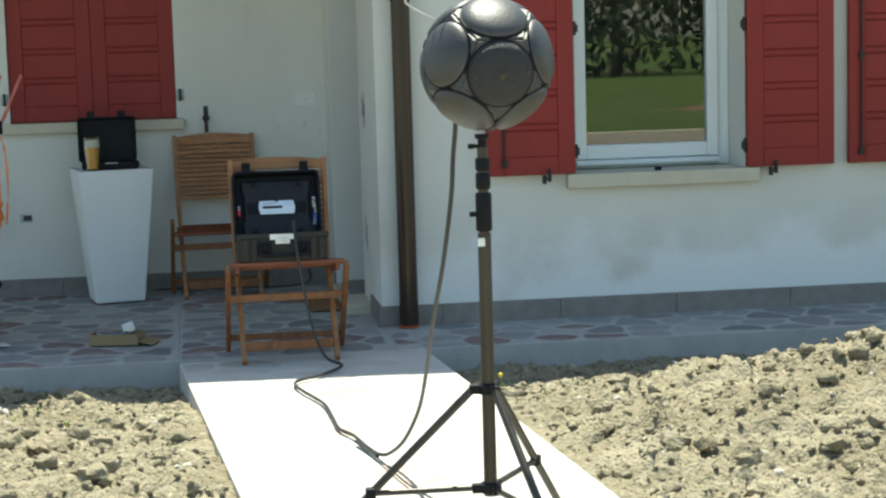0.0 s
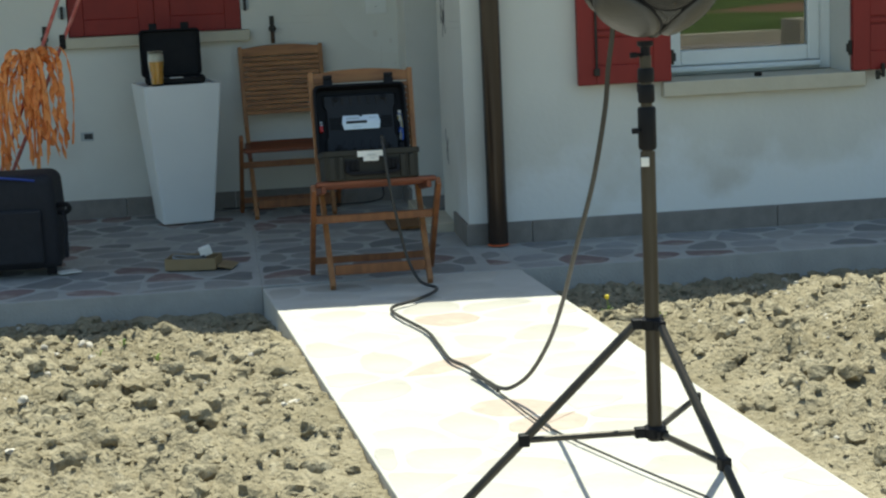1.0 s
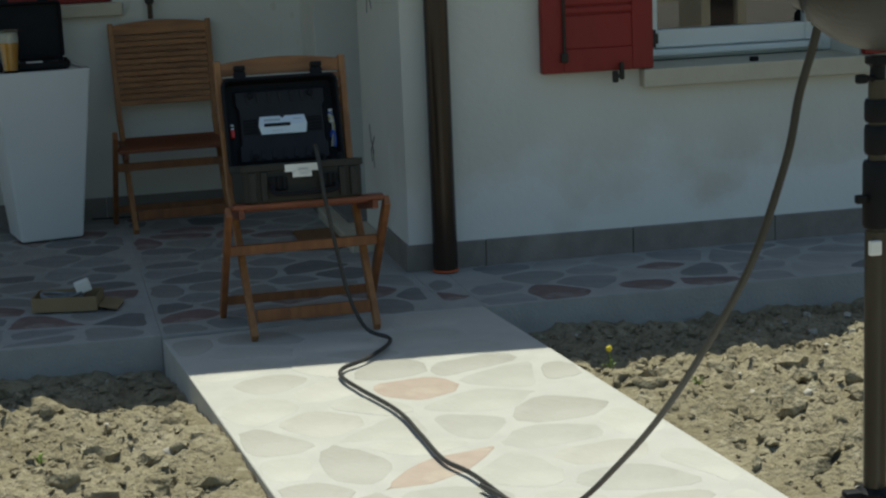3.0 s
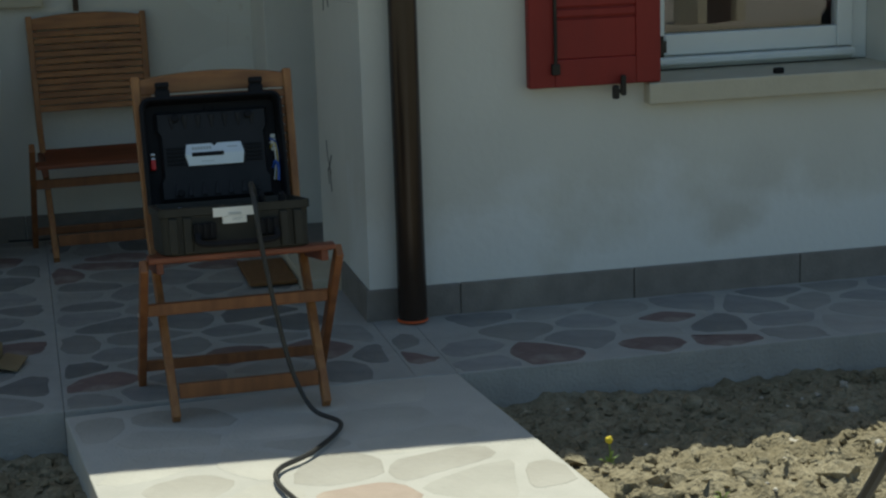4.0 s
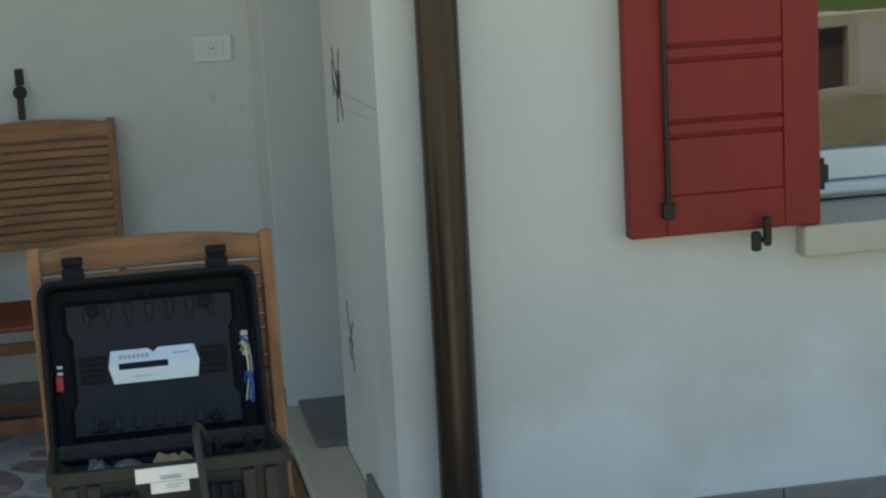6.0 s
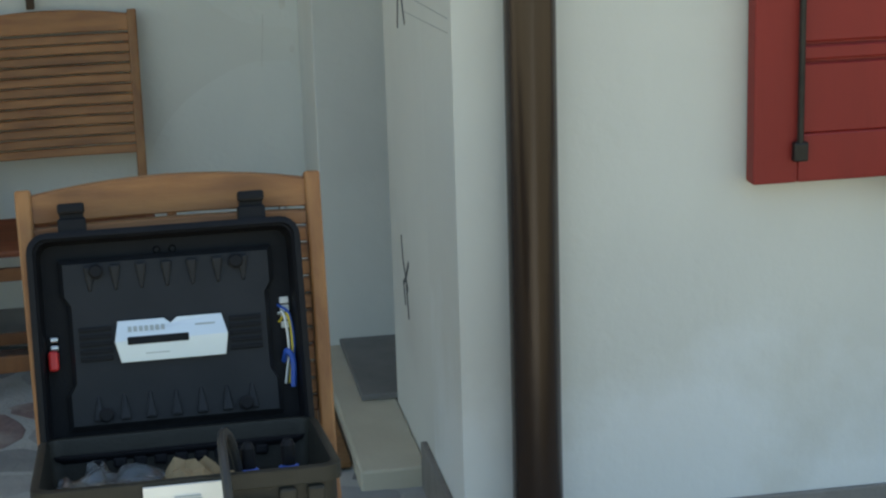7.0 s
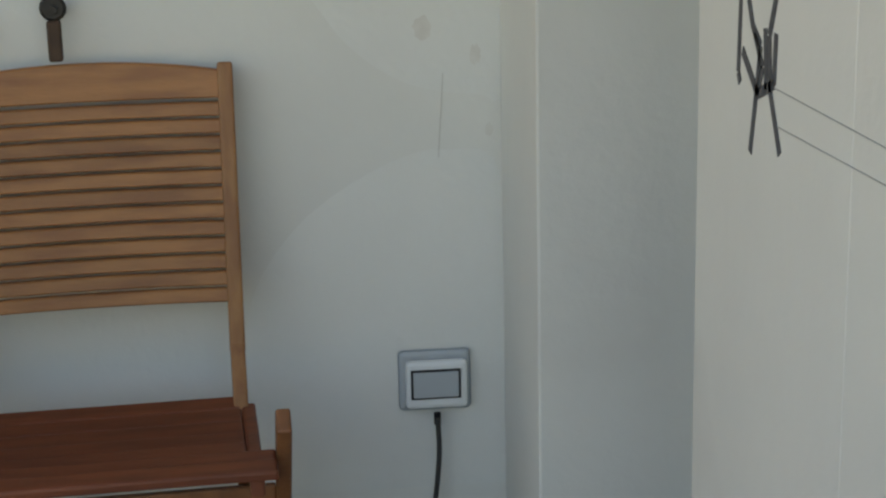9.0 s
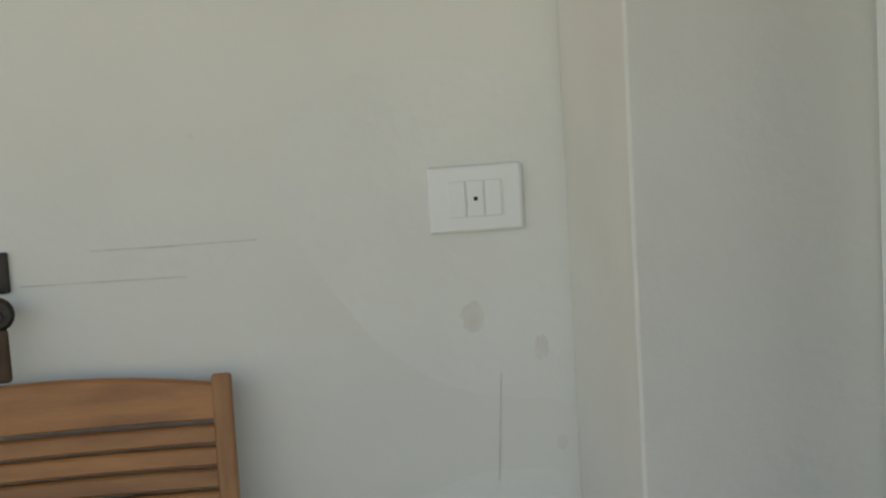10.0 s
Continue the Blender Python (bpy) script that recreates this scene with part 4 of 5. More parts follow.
cable([(-0.225, -4.19, 1.245), (-0.219, -4.15, 1.186), (-0.220, -4.10, 1.104), (-0.221, -4.05, 0.992), (-0.230, -3.92, 0.797), (-0.236, -3.70, 0.589), (-0.226, -3.45, 0.405), (-0.222, -3.20, 0.240), (-0.250, -3.02, 0.105), (-0.288, -2.90, 0.035), (-0.318, -2.83, 0.018),
       (-0.345, -2.70, 0.014), (-0.372, -2.58, 0.009)], 0.0065, "speaker_cable", "black cable hanging from the speaker to the path")
cable([(-0.236, YB - 0.03, 0.282), (-0.236, YB - 0.035, 0.21), (-0.250, YB - 0.04, 0.10), (-0.275, YB - 0.09, 0.012), (-0.55, YB - 0.16, 0.010), (-0.85, YB - 0.10, 0.010), (-1.15, YB - 0.06, 0.010)], 0.0045, "socket_cable", "thin black cable from the wall socket")


# ---- measuring loudspeaker on its tripod ----
def speaker(at, R=0.178):
    s = thing("dodecahedron_speaker", at, "dark grey twelve-sided loudspeaker ball on a tripod", "loudspeaker", rz=4)
    n0 = Vector((0, -1, 0))
    normals = [n0]
    for k in range(5):
        a = radians(90 + 72 * k)
        th = math.atan(2)
        normals.append((n0 * math.cos(th) + Vector((math.cos(a), 0, math.sin(a))) * math.sin(th)).normalized())
    normals += [-v for v in normals]
    tilt = Matrix.Rotation(radians(9), 3, "X")
    normals = [tilt @ v for v in normals]
    rv = R * 0.985
    bm = bmesh.new()
    corners = []
    for i in range(12):
        for j in range(i + 1, 12):
            for k in range(j + 1, 12):
                a, b, c = normals[i], normals[j], normals[k]
                if a.dot(b) > 0.3 and b.dot(c) > 0.3 and a.dot(c) > 0.3:
                    corners.append((a + b + c).normalized() * rv)
    for c in corners:
        bm.verts.new(c)
    bmesh.ops.convex_hull(bm, input=bm.verts[:])
    bmesh.ops.dissolve_limit(bm, angle_limit=0.05, verts=bm.verts[:], edges=bm.edges[:])
    bmesh.ops.bevel(bm, geom=bm.edges[:], offset=0.006, segments=2, affect="EDGES")
    part("shell", bm, SPEAKER, s)
    inr = rv * 0.7947
    for v in normals:
        bm = bmesh.new()
        r = 0.081
        lathe(bm, [(r, -0.004), (r + 0.001, 0.003), (r - 0.002, 0.009), (r * 0.90, 0.0155), (r * 0.7, 0.0225), (r * 0.4, 0.0285), (r * 0.12, 0.0305)], 36)
        d = smooth(part("driver_cover", bm, GRILLE if v is normals[0] else SPEAKER, s), 50)
        d.matrix_local = Matrix.Translation(v * inr) @ v.to_track_quat("Z", "Y").to_matrix().to_4x4()
        bm = bmesh.new()
        lathe(bm, [(0.0857, -0.003), (0.0857, 0.0015), (0.0825, 0.0035)], 36)
        g = smooth(part("rim", bm, BLACK, d), 50)
        if v is normals[0]:
            for a in (95, 185, 275, 5):
                bm = bmesh.new()
                lathe(bm, [(0.004, 0), (0.004, 0.002)], 10, (0.066 * math.cos(radians(a)), 0.066 * math.sin(radians(a)), 0.0195))
                part("screw", bm, STAND, d)
            bm = bmesh.new()
            lathe(bm, [(0.010, 0.0), (0.011, 0.004), (0.006, 0.007)], 14, (0, 0, 0.028))
            part("centre_cap", bm, STAND, d)
    bm = bmesh.new()
    tube(bm, [(-0.135, -0.03, 0.115), (-0.200, -0.03, 0.150), (-0.212, -0.03, 0.163), (-0.205, -0.03, 0.180), (-0.155, -0.03, 0.215), (-0.142, -0.03, 0.212), (-0.085, -0.03, 0.165)], 0.0035, 8, 5)
    smooth(part("carrying_handle", bm, STEEL, s, "bent bright wire handle"))
    return s


BX, BY, BZ = -0.148, -4.250, 1.348
speaker((BX, BY, BZ))


def tripod():
    t = thing("tripod_stand", (BX - 0.018, BY, -0.004), "dark bronze lighting tripod with a telescopic column", "tripod")
    t.scale = (0.94, 0.94, 0.94)
    bm = bmesh.new()
    rod(bm, (0, 0, 0.245), (0, 0, 0.98), 0.0185, n=20)
    smooth(part("lower_tube", bm, STAND, t))
    bm = bmesh.new()
    rod(bm, (0, 0, 0.98), (0, 0, 1.215), 0.0145, n=20)
    smooth(part("upper_tube", bm, STAND, t))
    for z0, z1, r in ((0.985, 1.09, 0.0225), (1.10, 1.145, 0.0205), (1.15, 1.185, 0.0205)):
        bm = bmesh.new()
        lathe(bm, [(r * 0.9, z0), (r, z0 + 0.006), (r, z1 - 0.006), (r * 0.9, z1)], 20)
        smooth(part("collar", bm, BLACK, t), 45)
    for z, x in ((1.03, -1), (1.215, -1)):
        bm = bmesh.new()
        rod(bm, (0, 0, z), (x * 0.024, -0.01, z + 0.004), 0.005, n=10)
        box(bm, x * 0.032 - 0.009, -0.016, z - 0.004, x * 0.032 + 0.009, -0.004, z + 0.010, 0.003)
        part("wing_knob", bm, BLACK, t)
    bm = bmesh.new()
    lathe(bm, [(0.012, 1.215), (0.012, 1.235), (0.020, 1.24), (0.020, 1.25)], 18)
    part("spigot", bm, BLACK, t)
    part("tape_mark", bx(-0.022, -0.0235, 0.945, -0.002, -0.0150, 0.968, 0.002), PAPER, t, "white tape mark")
    for z, nm in ((0.548, "upper_hub"), (0.268, "lower_hub")):
        bm = bmesh.new()
        lathe(bm, [(0.020, z - 0.016), (0.029, z - 0.014), (0.030, z + 0.010), (0.022, z + 0.016)], 20)
        for a in LEGS:
            c, s = math.cos(radians(a)), math.sin(radians(a))
            box(bm, 0.024, -0.012, z - 0.014, 0.052, 0.012, z + 0.012, 0.003, Matrix.Rotation(radians(a), 4, "Z"))
        part(nm, bm, BLACK, t)
    for a in LEGS:
        c, s = math.cos(radians(a)), math.sin(radians(a))
        end = Vector((c * 0.60, s * 0.60, 0.012))
        top = Vector((c * 0.046, s * 0.046, 0.545))
        bm = bmesh.new()
        rod(bm, top, end, 0.0115, n=14)
        leg = smooth(part("leg", bm, STAND, t))
        bm = bmesh.new()
        rod(bm, end - Vector((c, s, -0.96)).normalized() * 0.03, end + Vector((c * 0.010, s * 0.010, -0.010)), 0.0145, n=14)
        part("rubber_foot", bm, BLACK, leg)
        bm = bmesh.new()
        j = top.lerp(end, 0.52)
        rod(bm, Vector((c * 0.045, s * 0.045, 0.268)), j, 0.0085, n=12)
        smooth(part("strut", bm, STAND, t))
        bm = bmesh.new()
        box(bm, -0.014, -0.014, -0.016, 0.014, 0.014, 0.016, 0.004, Matrix.Translation(j) @ Matrix.Rotation(radians(a), 4, "Z"))
        part("joint", bm, BLACK, leg)


LEGS = (178, 285, 57)
tripod()


# ---- porch things ----
def frustum(bm, b, t, h, wall, r=0.012):
    """A square tub that widens upwards, with a hollow top."""
    def ring(s, z, r):
        out = []
        for cx, cy, a0 in ((1, 1, 0), (-1, 1, 90), (-1, -1, 180), (1, -1, 270)):
            for k in range(4):
                a = radians(a0 + 30 * k)
                out.append(bm.verts.new((cx * (s / 2 - r) + r * math.cos(a), cy * (s / 2 - r) + r * math.sin(a), z)))
        return out
    rings = [ring(b - 0.012, 0, r), ring(b, 0.006, r), ring(t, h - 0.004, r), ring(t - 0.006, h, r), ring(t - 2 * wall, h, r), ring(t - 2 * wall - 0.004, h - 0.05, r)]
    for p, q in zip(rings, rings[1:]):
        for k in range(16):
            bm.faces.new((p[k], p[(k + 1) % 16], q[(k + 1) % 16], q[k]))
    bm.faces.new(rings[0][::-1])
    bm.faces.new(rings[-1])


def planter():
    p = thing("planter", (-1.360, 1.395, 0.002), "tall tapering white plastic planter used as a table", "planter", rz=11)
    bm = bmesh.new()
    frustum(bm, 0.275, 0.415, 0.745, 0.018)
    smooth(part("tub", bm, WHITE, p), 35)
    part("tray", bx(-0.187, -0.187, 0.67, 0.187, 0.187, 0.738, 0.004), WHITE, p, "white closed top")


planter()


def small_case():
    c = thing("small_case", (-1.360, 1.375, 0.744), "small open black plastic case on the white planter", "case", rz=3)
    bm = bmesh.new()
    rounded_shell(bm, 0.315, 0.235, 0.035, 0.008, 0.02, 0.003)
    smooth(part("body", bm, BLACK, c), 35)
    bm = bmesh.new()
    rounded_shell(bm, 0.325, 0.255, 0.045, 0.009, 0.022, 0.004)
    lid = smooth(part("lid", bm, BLACK, c), 35)
    lid.matrix_local = pose(-0.012, 0.160, 0.155, 90 - 6, 0, 0)
    for x in (-0.085, 0.085):
        part("latch", bx(x - 0.022, 0.120, 0.012, x + 0.022, 0.160, 0.042, 0.004), BLACK, lid)
    part("foam", bx(-0.115, -0.09, 0.0085, 0.115, 0.09, 0.026, 0.004), NYLON, c)


small_case()


def drink():
    g = thing("beer_glass", (-1.450, 1.240, 0.744), "tall glass of amber drink with pale foam", "glass")
    bm = bmesh.new()
    prof = [(0.026, 0.0), (0.028, 0.004), (0.030, 0.05), (0.036, 0.105), (0.034, 0.150)]
    n = 24
    lathe(bm, prof + [(0.032, 0.150), (0.034, 0.105), (0.028, 0.05), (0.024, 0.008)], n)
    smooth(part("tumbler", bm, glass_mat("drinking glass", (0.95, 0.97, 0.97)), g), 50)
    bm = bmesh.new()
    lathe(bm, [(0.0238, 0.009), (0.0276, 0.05), (0.0332, 0.100), (0.0334, 0.106)], n)
    smooth(part("drink", bm, mat("amber drink", (0.80, 0.36, 0.02), 0.15, alt=(0.72, 0.30, 0.02), scale=20), g, "amber drink"), 50)
    bm = bmesh.new()
    lathe(bm, [(0.0333, 0.1065), (0.0326, 0.130), (0.028, 0.138), (0.012, 0.140)], n)
    smooth(part("foam", bm, mat("pale foam", (0.75, 0.72, 0.62), 0.9, alt=(0.66, 0.62, 0.50), scale=60, bump=0.4), g, "pale foam"), 50)


drink()
for o in scene.objects:
    if o.name == "beer_glass":
        o.scale = (1.22, 1.22, 1.22)
ph = link("phone", bx(-0.035, -0.018, 0, 0.035, 0.018, 0.010, 0.004), PAPER)
ph.matrix_world = pose(-1.350, 1.285, 0.773, 0, 0, 6)
tagged(ph, "small white device lying in the black case", "device")


def tray_box():
    b = thing("cardboard_box", (-1.300, -0.130, 0.002), "low open cardboard box with instrument cables on the paving", "box", rz=-12)
    w, d, h, t = 0.235, 0.155, 0.052, 0.004
    bm = bmesh.new()
    box(bm, -w / 2, -d / 2, 0, w / 2, d / 2, t)
    box(bm, -w / 2, -d / 2, t, w / 2, -d / 2 + t, h, 0.001)
    box(bm, -w / 2, d / 2 - t, t, w / 2, d / 2, h, 0.001)
    box(bm, -w / 2, -d / 2 + t, t, -w / 2 + t, d / 2 - t, h, 0.001)
    box(bm, w / 2 - t, -d / 2 + t, t, w / 2, d / 2 - t, h, 0.001)
    part("tray", bm, CARD, b)
    bm = bmesh.new()
    box(bm, w / 2, -d / 2, h - 0.012, w / 2 + 0.070, d / 2, h - 0.008, 0.001, Matrix.Translation((0, 0, 0)) @ Matrix.Rotation(radians(12), 4, "Y"))
    part("flap", bm, CARD, b)
    m = b.matrix_world.copy()
    coil = bmesh.new()
    for k in range(3):
        pts = [(-0.02 + 0.075 * math.cos(a), 0.045 * math.sin(a), 0.030 + 0.009 * k + 0.006 * math.sin(2 * a + k)) for a in np.linspace(0.3 * k, 6.1 + 0.3 * k, 12)]
        tube(coil, pts, 0.005, 7, 4)
    ob = smooth(link("cable_coil", coil, mat("grey cable", (0.30, 0.31, 0.32), 0.5, alt=(0.05, 0.05, 0.055), scale=9, mix=0.9)))
    ob.matrix_world = m
    tagged(ob, "coiled grey cable in the cardboard box", "cable")
    ob = link("adapter", bx(-0.028, -0.02, 0, 0.028, 0.02, 0.045, 0.006), PAPER)
    ob.matrix_world = m @ pose(0.062, 0.01, 0.052, 0, -18, 14)
    tagged(ob, "white plug adapter on the cable coil", "adapter")


tray_box()


def bag():
    b = thing("trolley_bag", (-2.130, 0.055, 0.002), "black nylon trolley bag standing on the porch paving", "bag", rz=-3)
    bm = bmesh.new()
    vs = box(bm, -0.235, -0.15, 0.03, 0.235, 0.15, 0.465, 0.045, seg=4)
    bmesh.ops.subdivide_edges(bm, edges=bm.edges[:], cuts=2, use_grid_fill=True)
    for v in bm.verts:
        p = v.co.copy()
        k = noise.noise(p * 7) * 0.010 + noise.noise(p * 19) * 0.004
        v.co += Vector((p.x, p.y * 1.6, 0)).normalized() * (k + 0.012 * math.cos(p.z * 5))
    smooth(part("body", bm, NYLON, b), 60)
    part("pocket", bx(-0.19, -0.185, 0.06, 0.17, -0.155, 0.31, 0.014, seg=3), NYLON, b)
    BLUEZ = mat("blue piping", (0.02, 0.05, 0.28), 0.6, alt=(0.02, 0.04, 0.2), scale=20)
    bm = bmesh.new()
    tube(bm, [(-0.22, -0.14, 0.452), (-0.05, -0.152, 0.462), (0.06, -0.150, 0.452), (0.15, -0.145, 0.438)], 0.006, 6, 6)
    smooth(part("piping", bm, BLUEZ, b, "blue piping"))
    bm = bmesh.new()
    tube(bm, [(0.235, -0.09, 0.315), (0.275, -0.10, 0.318), (0.290, -0.10, 0.300), (0.272, -0.10, 0.282), (0.238, -0.09, 0.28)], 0.011, 8, 5)
    smooth(part("side_handle", bm, BLACK, b))
    for y in (-0.115, -0.07):
        bm = bmesh.new()
        tube(bm, [(0.262, y, 0.285), (0.268, y, 0.20), (0.258, y - 0.01, 0.11), (0.266, y, 0.075)], 0.005, 6, 5)
        smooth(part("strap", bm, NYLON, b))
    for x in (-0.19, 0.19):
        bm = bmesh.new()
        rod(bm, (x - 0.015, 0.11, 0.034), (x + 0.015, 0.11, 0.034), 0.034, n=18)
        part("wheel", bm, BLACK, b)
    for x in (-0.19, 0.19):
        part("foot", bx(x - 0.02, -0.12, 0.0, x + 0.02, -0.08, 0.035, 0.005), BLACK, b)
    return b


bag()
pp = link("paper_note", bx(-0.05, -0.045, 0, 0.05, 0.045, 0.004, 0.001), PAPER)
pp.matrix_world = pose(-1.875, -0.045, 0.004, 0, 0, 24)
tagged(pp, "white paper lying on the paving beside the bag", "paper")


def marker_poles():
    REDW = mat("red pole enamel", (0.42, 0.03, 0.02), 0.45, alt=(0.50, 0.22, 0.18), scale=5, mix=0.7, stretch=(0.3, 0.3, 4))
    for i, (a, b) in enumerate((((-2.37, 0.40, 0.002), (-1.835, 0.40, 1.295)), ((-2.34, 0.43, 0.002), (-1.735, 0.43, 1.292)))):
        p = thing("marker_pole", a, "thin red marker pole leaning behind the bag", "pole", "marker poles")
        d = Vector(b) - Vector(a)
        bm = bmesh.new()
        rod(bm, (0, 0, 0), d, 0.009, n=12)
        smooth(part("rod", bm, REDW, p))
        if i == 1:
            m = d * 0.80
            part("clamp", bx(m.x - 0.014, m.y - 0.020, m.z - 0.035, m.x + 0.014, m.y + 0.014, m.z + 0.035, 0.005), BLACK, p)


marker_poles()


def streamers():
    """A bunch of tape ribbons thrown over the poles."""
    s = thing("barrier_tape", (-2.015, 0.36, 0.45), "bunch of faded orange barrier tape hanging in strands", "tape")
    rnd = random.Random(5)
    for k in range(44):
        x0 = rnd.uniform(-0.04, 0.10)
        drop = rnd.uniform(0.18, 0.56)
        sx = rnd.uniform(-0.19, 0.13)
        y0 = rnd.uniform(-0.035, 0.025)
        top = 0.545 + rnd.uniform(-0.02, 0.03)
        pts = [Vector((x0, y0, top - 0.03)), Vector((x0 + sx * 0.45, y0 - 0.02, top)), Vector((x0 + sx * 0.8, y0 - 0.03, top - 0.07)), Vector((x0 + sx + rnd.uniform(-0.02, 0.02), y0 - 0.03, top - drop * 0.55)),
               Vector((x0 + sx * 0.9 + rnd.uniform(-0.03, 0.05), y0 - 0.03 + rnd.uniform(-0.02, 0.02), top - drop))]
        ps = spline(pts, 7)
        w, ph_ = rnd.uniform(0.006, 0.014), rnd.uniform(0, 6)
        bm = bmesh.new()
        prev = None
        for i, p in enumerate(ps):
            a = ph_ + i * rnd.uniform(0.05, 0.22)
            side = Vector((math.cos(a), math.sin(a), 0.1)) * w
            th = Vector((-math.sin(a), math.cos(a), 0)) * 0.0006
            row = [bm.verts.new(p + side + th), bm.verts.new(p - side + th), bm.verts.new(p - side - th), bm.verts.new(p + side - th)]
            if prev:
                for q in range(4):
                    bm.faces.new((prev[q], prev[(q + 1) % 4], row[(q + 1) % 4], row[q]))
            prev = row
        part("strand", bm, TAPEY, s)


streamers()


# ---- small fixtures on the walls ----
def switch():
    s = thing("wall_switch", (-0.233, YB, 1.088), "white three-module wall switch plate", "switch")
    part("plate", bx(-0.0585, -0.010, -0.041, 0.0585, 0.0, 0.041, 0.003), SWITCHW, s)
    for k in range(3):
        part("rocker", bx(-0.0335 + k * 0.0225, -0.0125, -0.0225, -0.0125 + k * 0.0225, -0.0095, 0.0225, 0.0012), SWITCHW, s)
    part("led", bx(-0.0025, -0.0132, -0.0025, 0.0025, -0.0120, 0.0025, 0.0008), BLACK, s)


switch()


def socket():
    s = thing("wall_socket", (-0.238, YB, 0.344), "grey weatherproof wall socket with a cable plugged in", "socket")
    part("frame", bx(-0.061, -0.012, -0.053, 0.061, 0.0, 0.053, 0.008), GREYP, s)
    part("cover", bx(-0.050, -0.030, -0.045, 0.054, -0.0125, 0.040, 0.008), SWITCHW, s)
    part("window_rim", bx(-0.042, -0.0335, -0.026, 0.042, -0.0305, 0.026, 0.001), IRON, s)
    part("cover_window", bx(-0.038, -0.0355, -0.0225, 0.038, -0.0340, 0.0225, 0.001), GREYP, s, "smoky cover window")
    bm = bmesh.new()
    rod(bm, (0.002, -0.02, -0.055), (0.002, -0.022, -0.075), 0.006, n=10)
    part("gland", bm, BLACK, s)


socket()


def shutter_catch(x, z, flip, label):
    s = thing("shutter_catch", (x, YB, z), label, "shutter catch", "shutter catches")
    part("plate", bx(-0.013, -0.008, 0.048, 0.013, 0.0, 0.098, 0.003), IRON, s)
    bm = bmesh.new()
    rod(bm, (0, 0, 0.028), (0, -0.055, 0.028), 0.007, n=10)
    part("pin", bm, IRON, s)
    bm = bmesh.new()
    lathe(bm, [(0.016, -0.004), (0.021, 0.0), (0.016, 0.004)], 16)
    bmesh.ops.rotate(bm, verts=bm.verts, matrix=Matrix.Rotation(radians(90), 3, "X"))
    bmesh.ops.translate(bm, verts=bm.verts, vec=(0, -0.045, 0.030))
    part("disc", bm, IRON, s)
    part("weight", bx(-0.011, -0.058, -0.052, 0.011, -0.042, 0.012, 0.004), mat("rusty iron", (0.06, 0.035, 0.022), 0.7, 0.3, alt=(0.10, 0.055, 0.03), scale=30), s, "rusty counterweight")


shutter_catch(-0.817, 0.966, 1, "black iron shutter catch screwed to the porch wall")
shutter_catch(-2.055, 0.968, 1, "black iron shutter catch beside the closed shutters")
for x in (-1.955, -0.960):
    h = thing("shutter_hinge_plate", (x, YB, 1.135), "grey hinge plate beside the closed shutters", "hinge", "hinge plates")
    part("plate", bx(-0.022, -0.006, -0.03, 0.022, 0.0, 0.03, 0.004), GREYP, h)
    part("pin", bx(-0.008, -0.02, -0.035, 0.008, -0.0065, 0.035, 0.004), IRON, h)
jb = thing("junction_recess", (-1.870, YB, 0.451), "small open grey junction box in the porch wall", "junction box")
part("frame", bx(-0.035, -0.004, -0.024, 0.035, 0.0, 0.024, 0.002), GREYP, jb)
# the hole is a dark block, its inner shade given by colour
part("hole", bx(-0.016, -0.0065, -0.014, 0.030, -0.0045, 0.016, 0.001), SHADE_DARK, jb)

# fresh plaster round the switch and low on the walls
def patch(pts, y, name, label, m=None, off=0.0009):
    if len(pts) < 20:
        ring = spline([(x, z, 0) for x, z in pts], 4)
        pts = [(p.x, p.y) for p in ring]
    pts = [(x - 0.108, z + 0.048) for x, z in pts]
    bm = bmesh.new()
    n = len(pts)
    lo, hi = [bm.verts.new((x, y - 0.0004, z)) for x, z in pts], [bm.verts.new((x, y - off, z)) for x, z in pts]
    for k in range(n):
        bm.faces.new((lo[k], hi[k], hi[(k + 1) % n], lo[(k + 1) % n]))
    bm.faces.new(hi[::-1])
    bmesh.ops.recalc_face_normals(bm, faces=bm.faces)
    ob = link(name, bm, m or PATCH)
    return tagged(ob, label, "plaster", kind="structure")


def blob(cx, cz, rx, rz, seed, n=28, amp=0.12):
    return [(cx + rx * math.cos(a) * (1 + amp * noise.noise(Vector((math.cos(a) * 2, math.sin(a) * 2, seed)))), cz + rz * math.sin(a) * (1 + amp * noise.noise(Vector((math.cos(a) * 2 + 9, math.sin(a) * 2, seed))))) for a in np.linspace(0, 2 * math.pi, n, endpoint=False)]


patch([(-0.36, 1.02), (-0.37, 1.10), (-0.335, 1.165), (-0.27, 1.20), (-0.18, 1.213), (-0.10, 1.20), (-0.04, 1.175), (-0.006, 1.16), (-0.006, 0.80), (-0.05, 0.78), (-0.16, 0.80), (-0.25, 0.86), (-0.31, 0.94)], YB, "plaster_patch", "paler fresh plaster patch round the switch")
patch([(-0.42, 0.10), (-0.44, 0.40), (-0.36, 0.56), (-0.22, 0.66), (-0.10, 0.69), (-0.006, 0.62), (-0.006, 0.10)], YB, "plaster_patch", "paler fresh plaster patch round the socket")


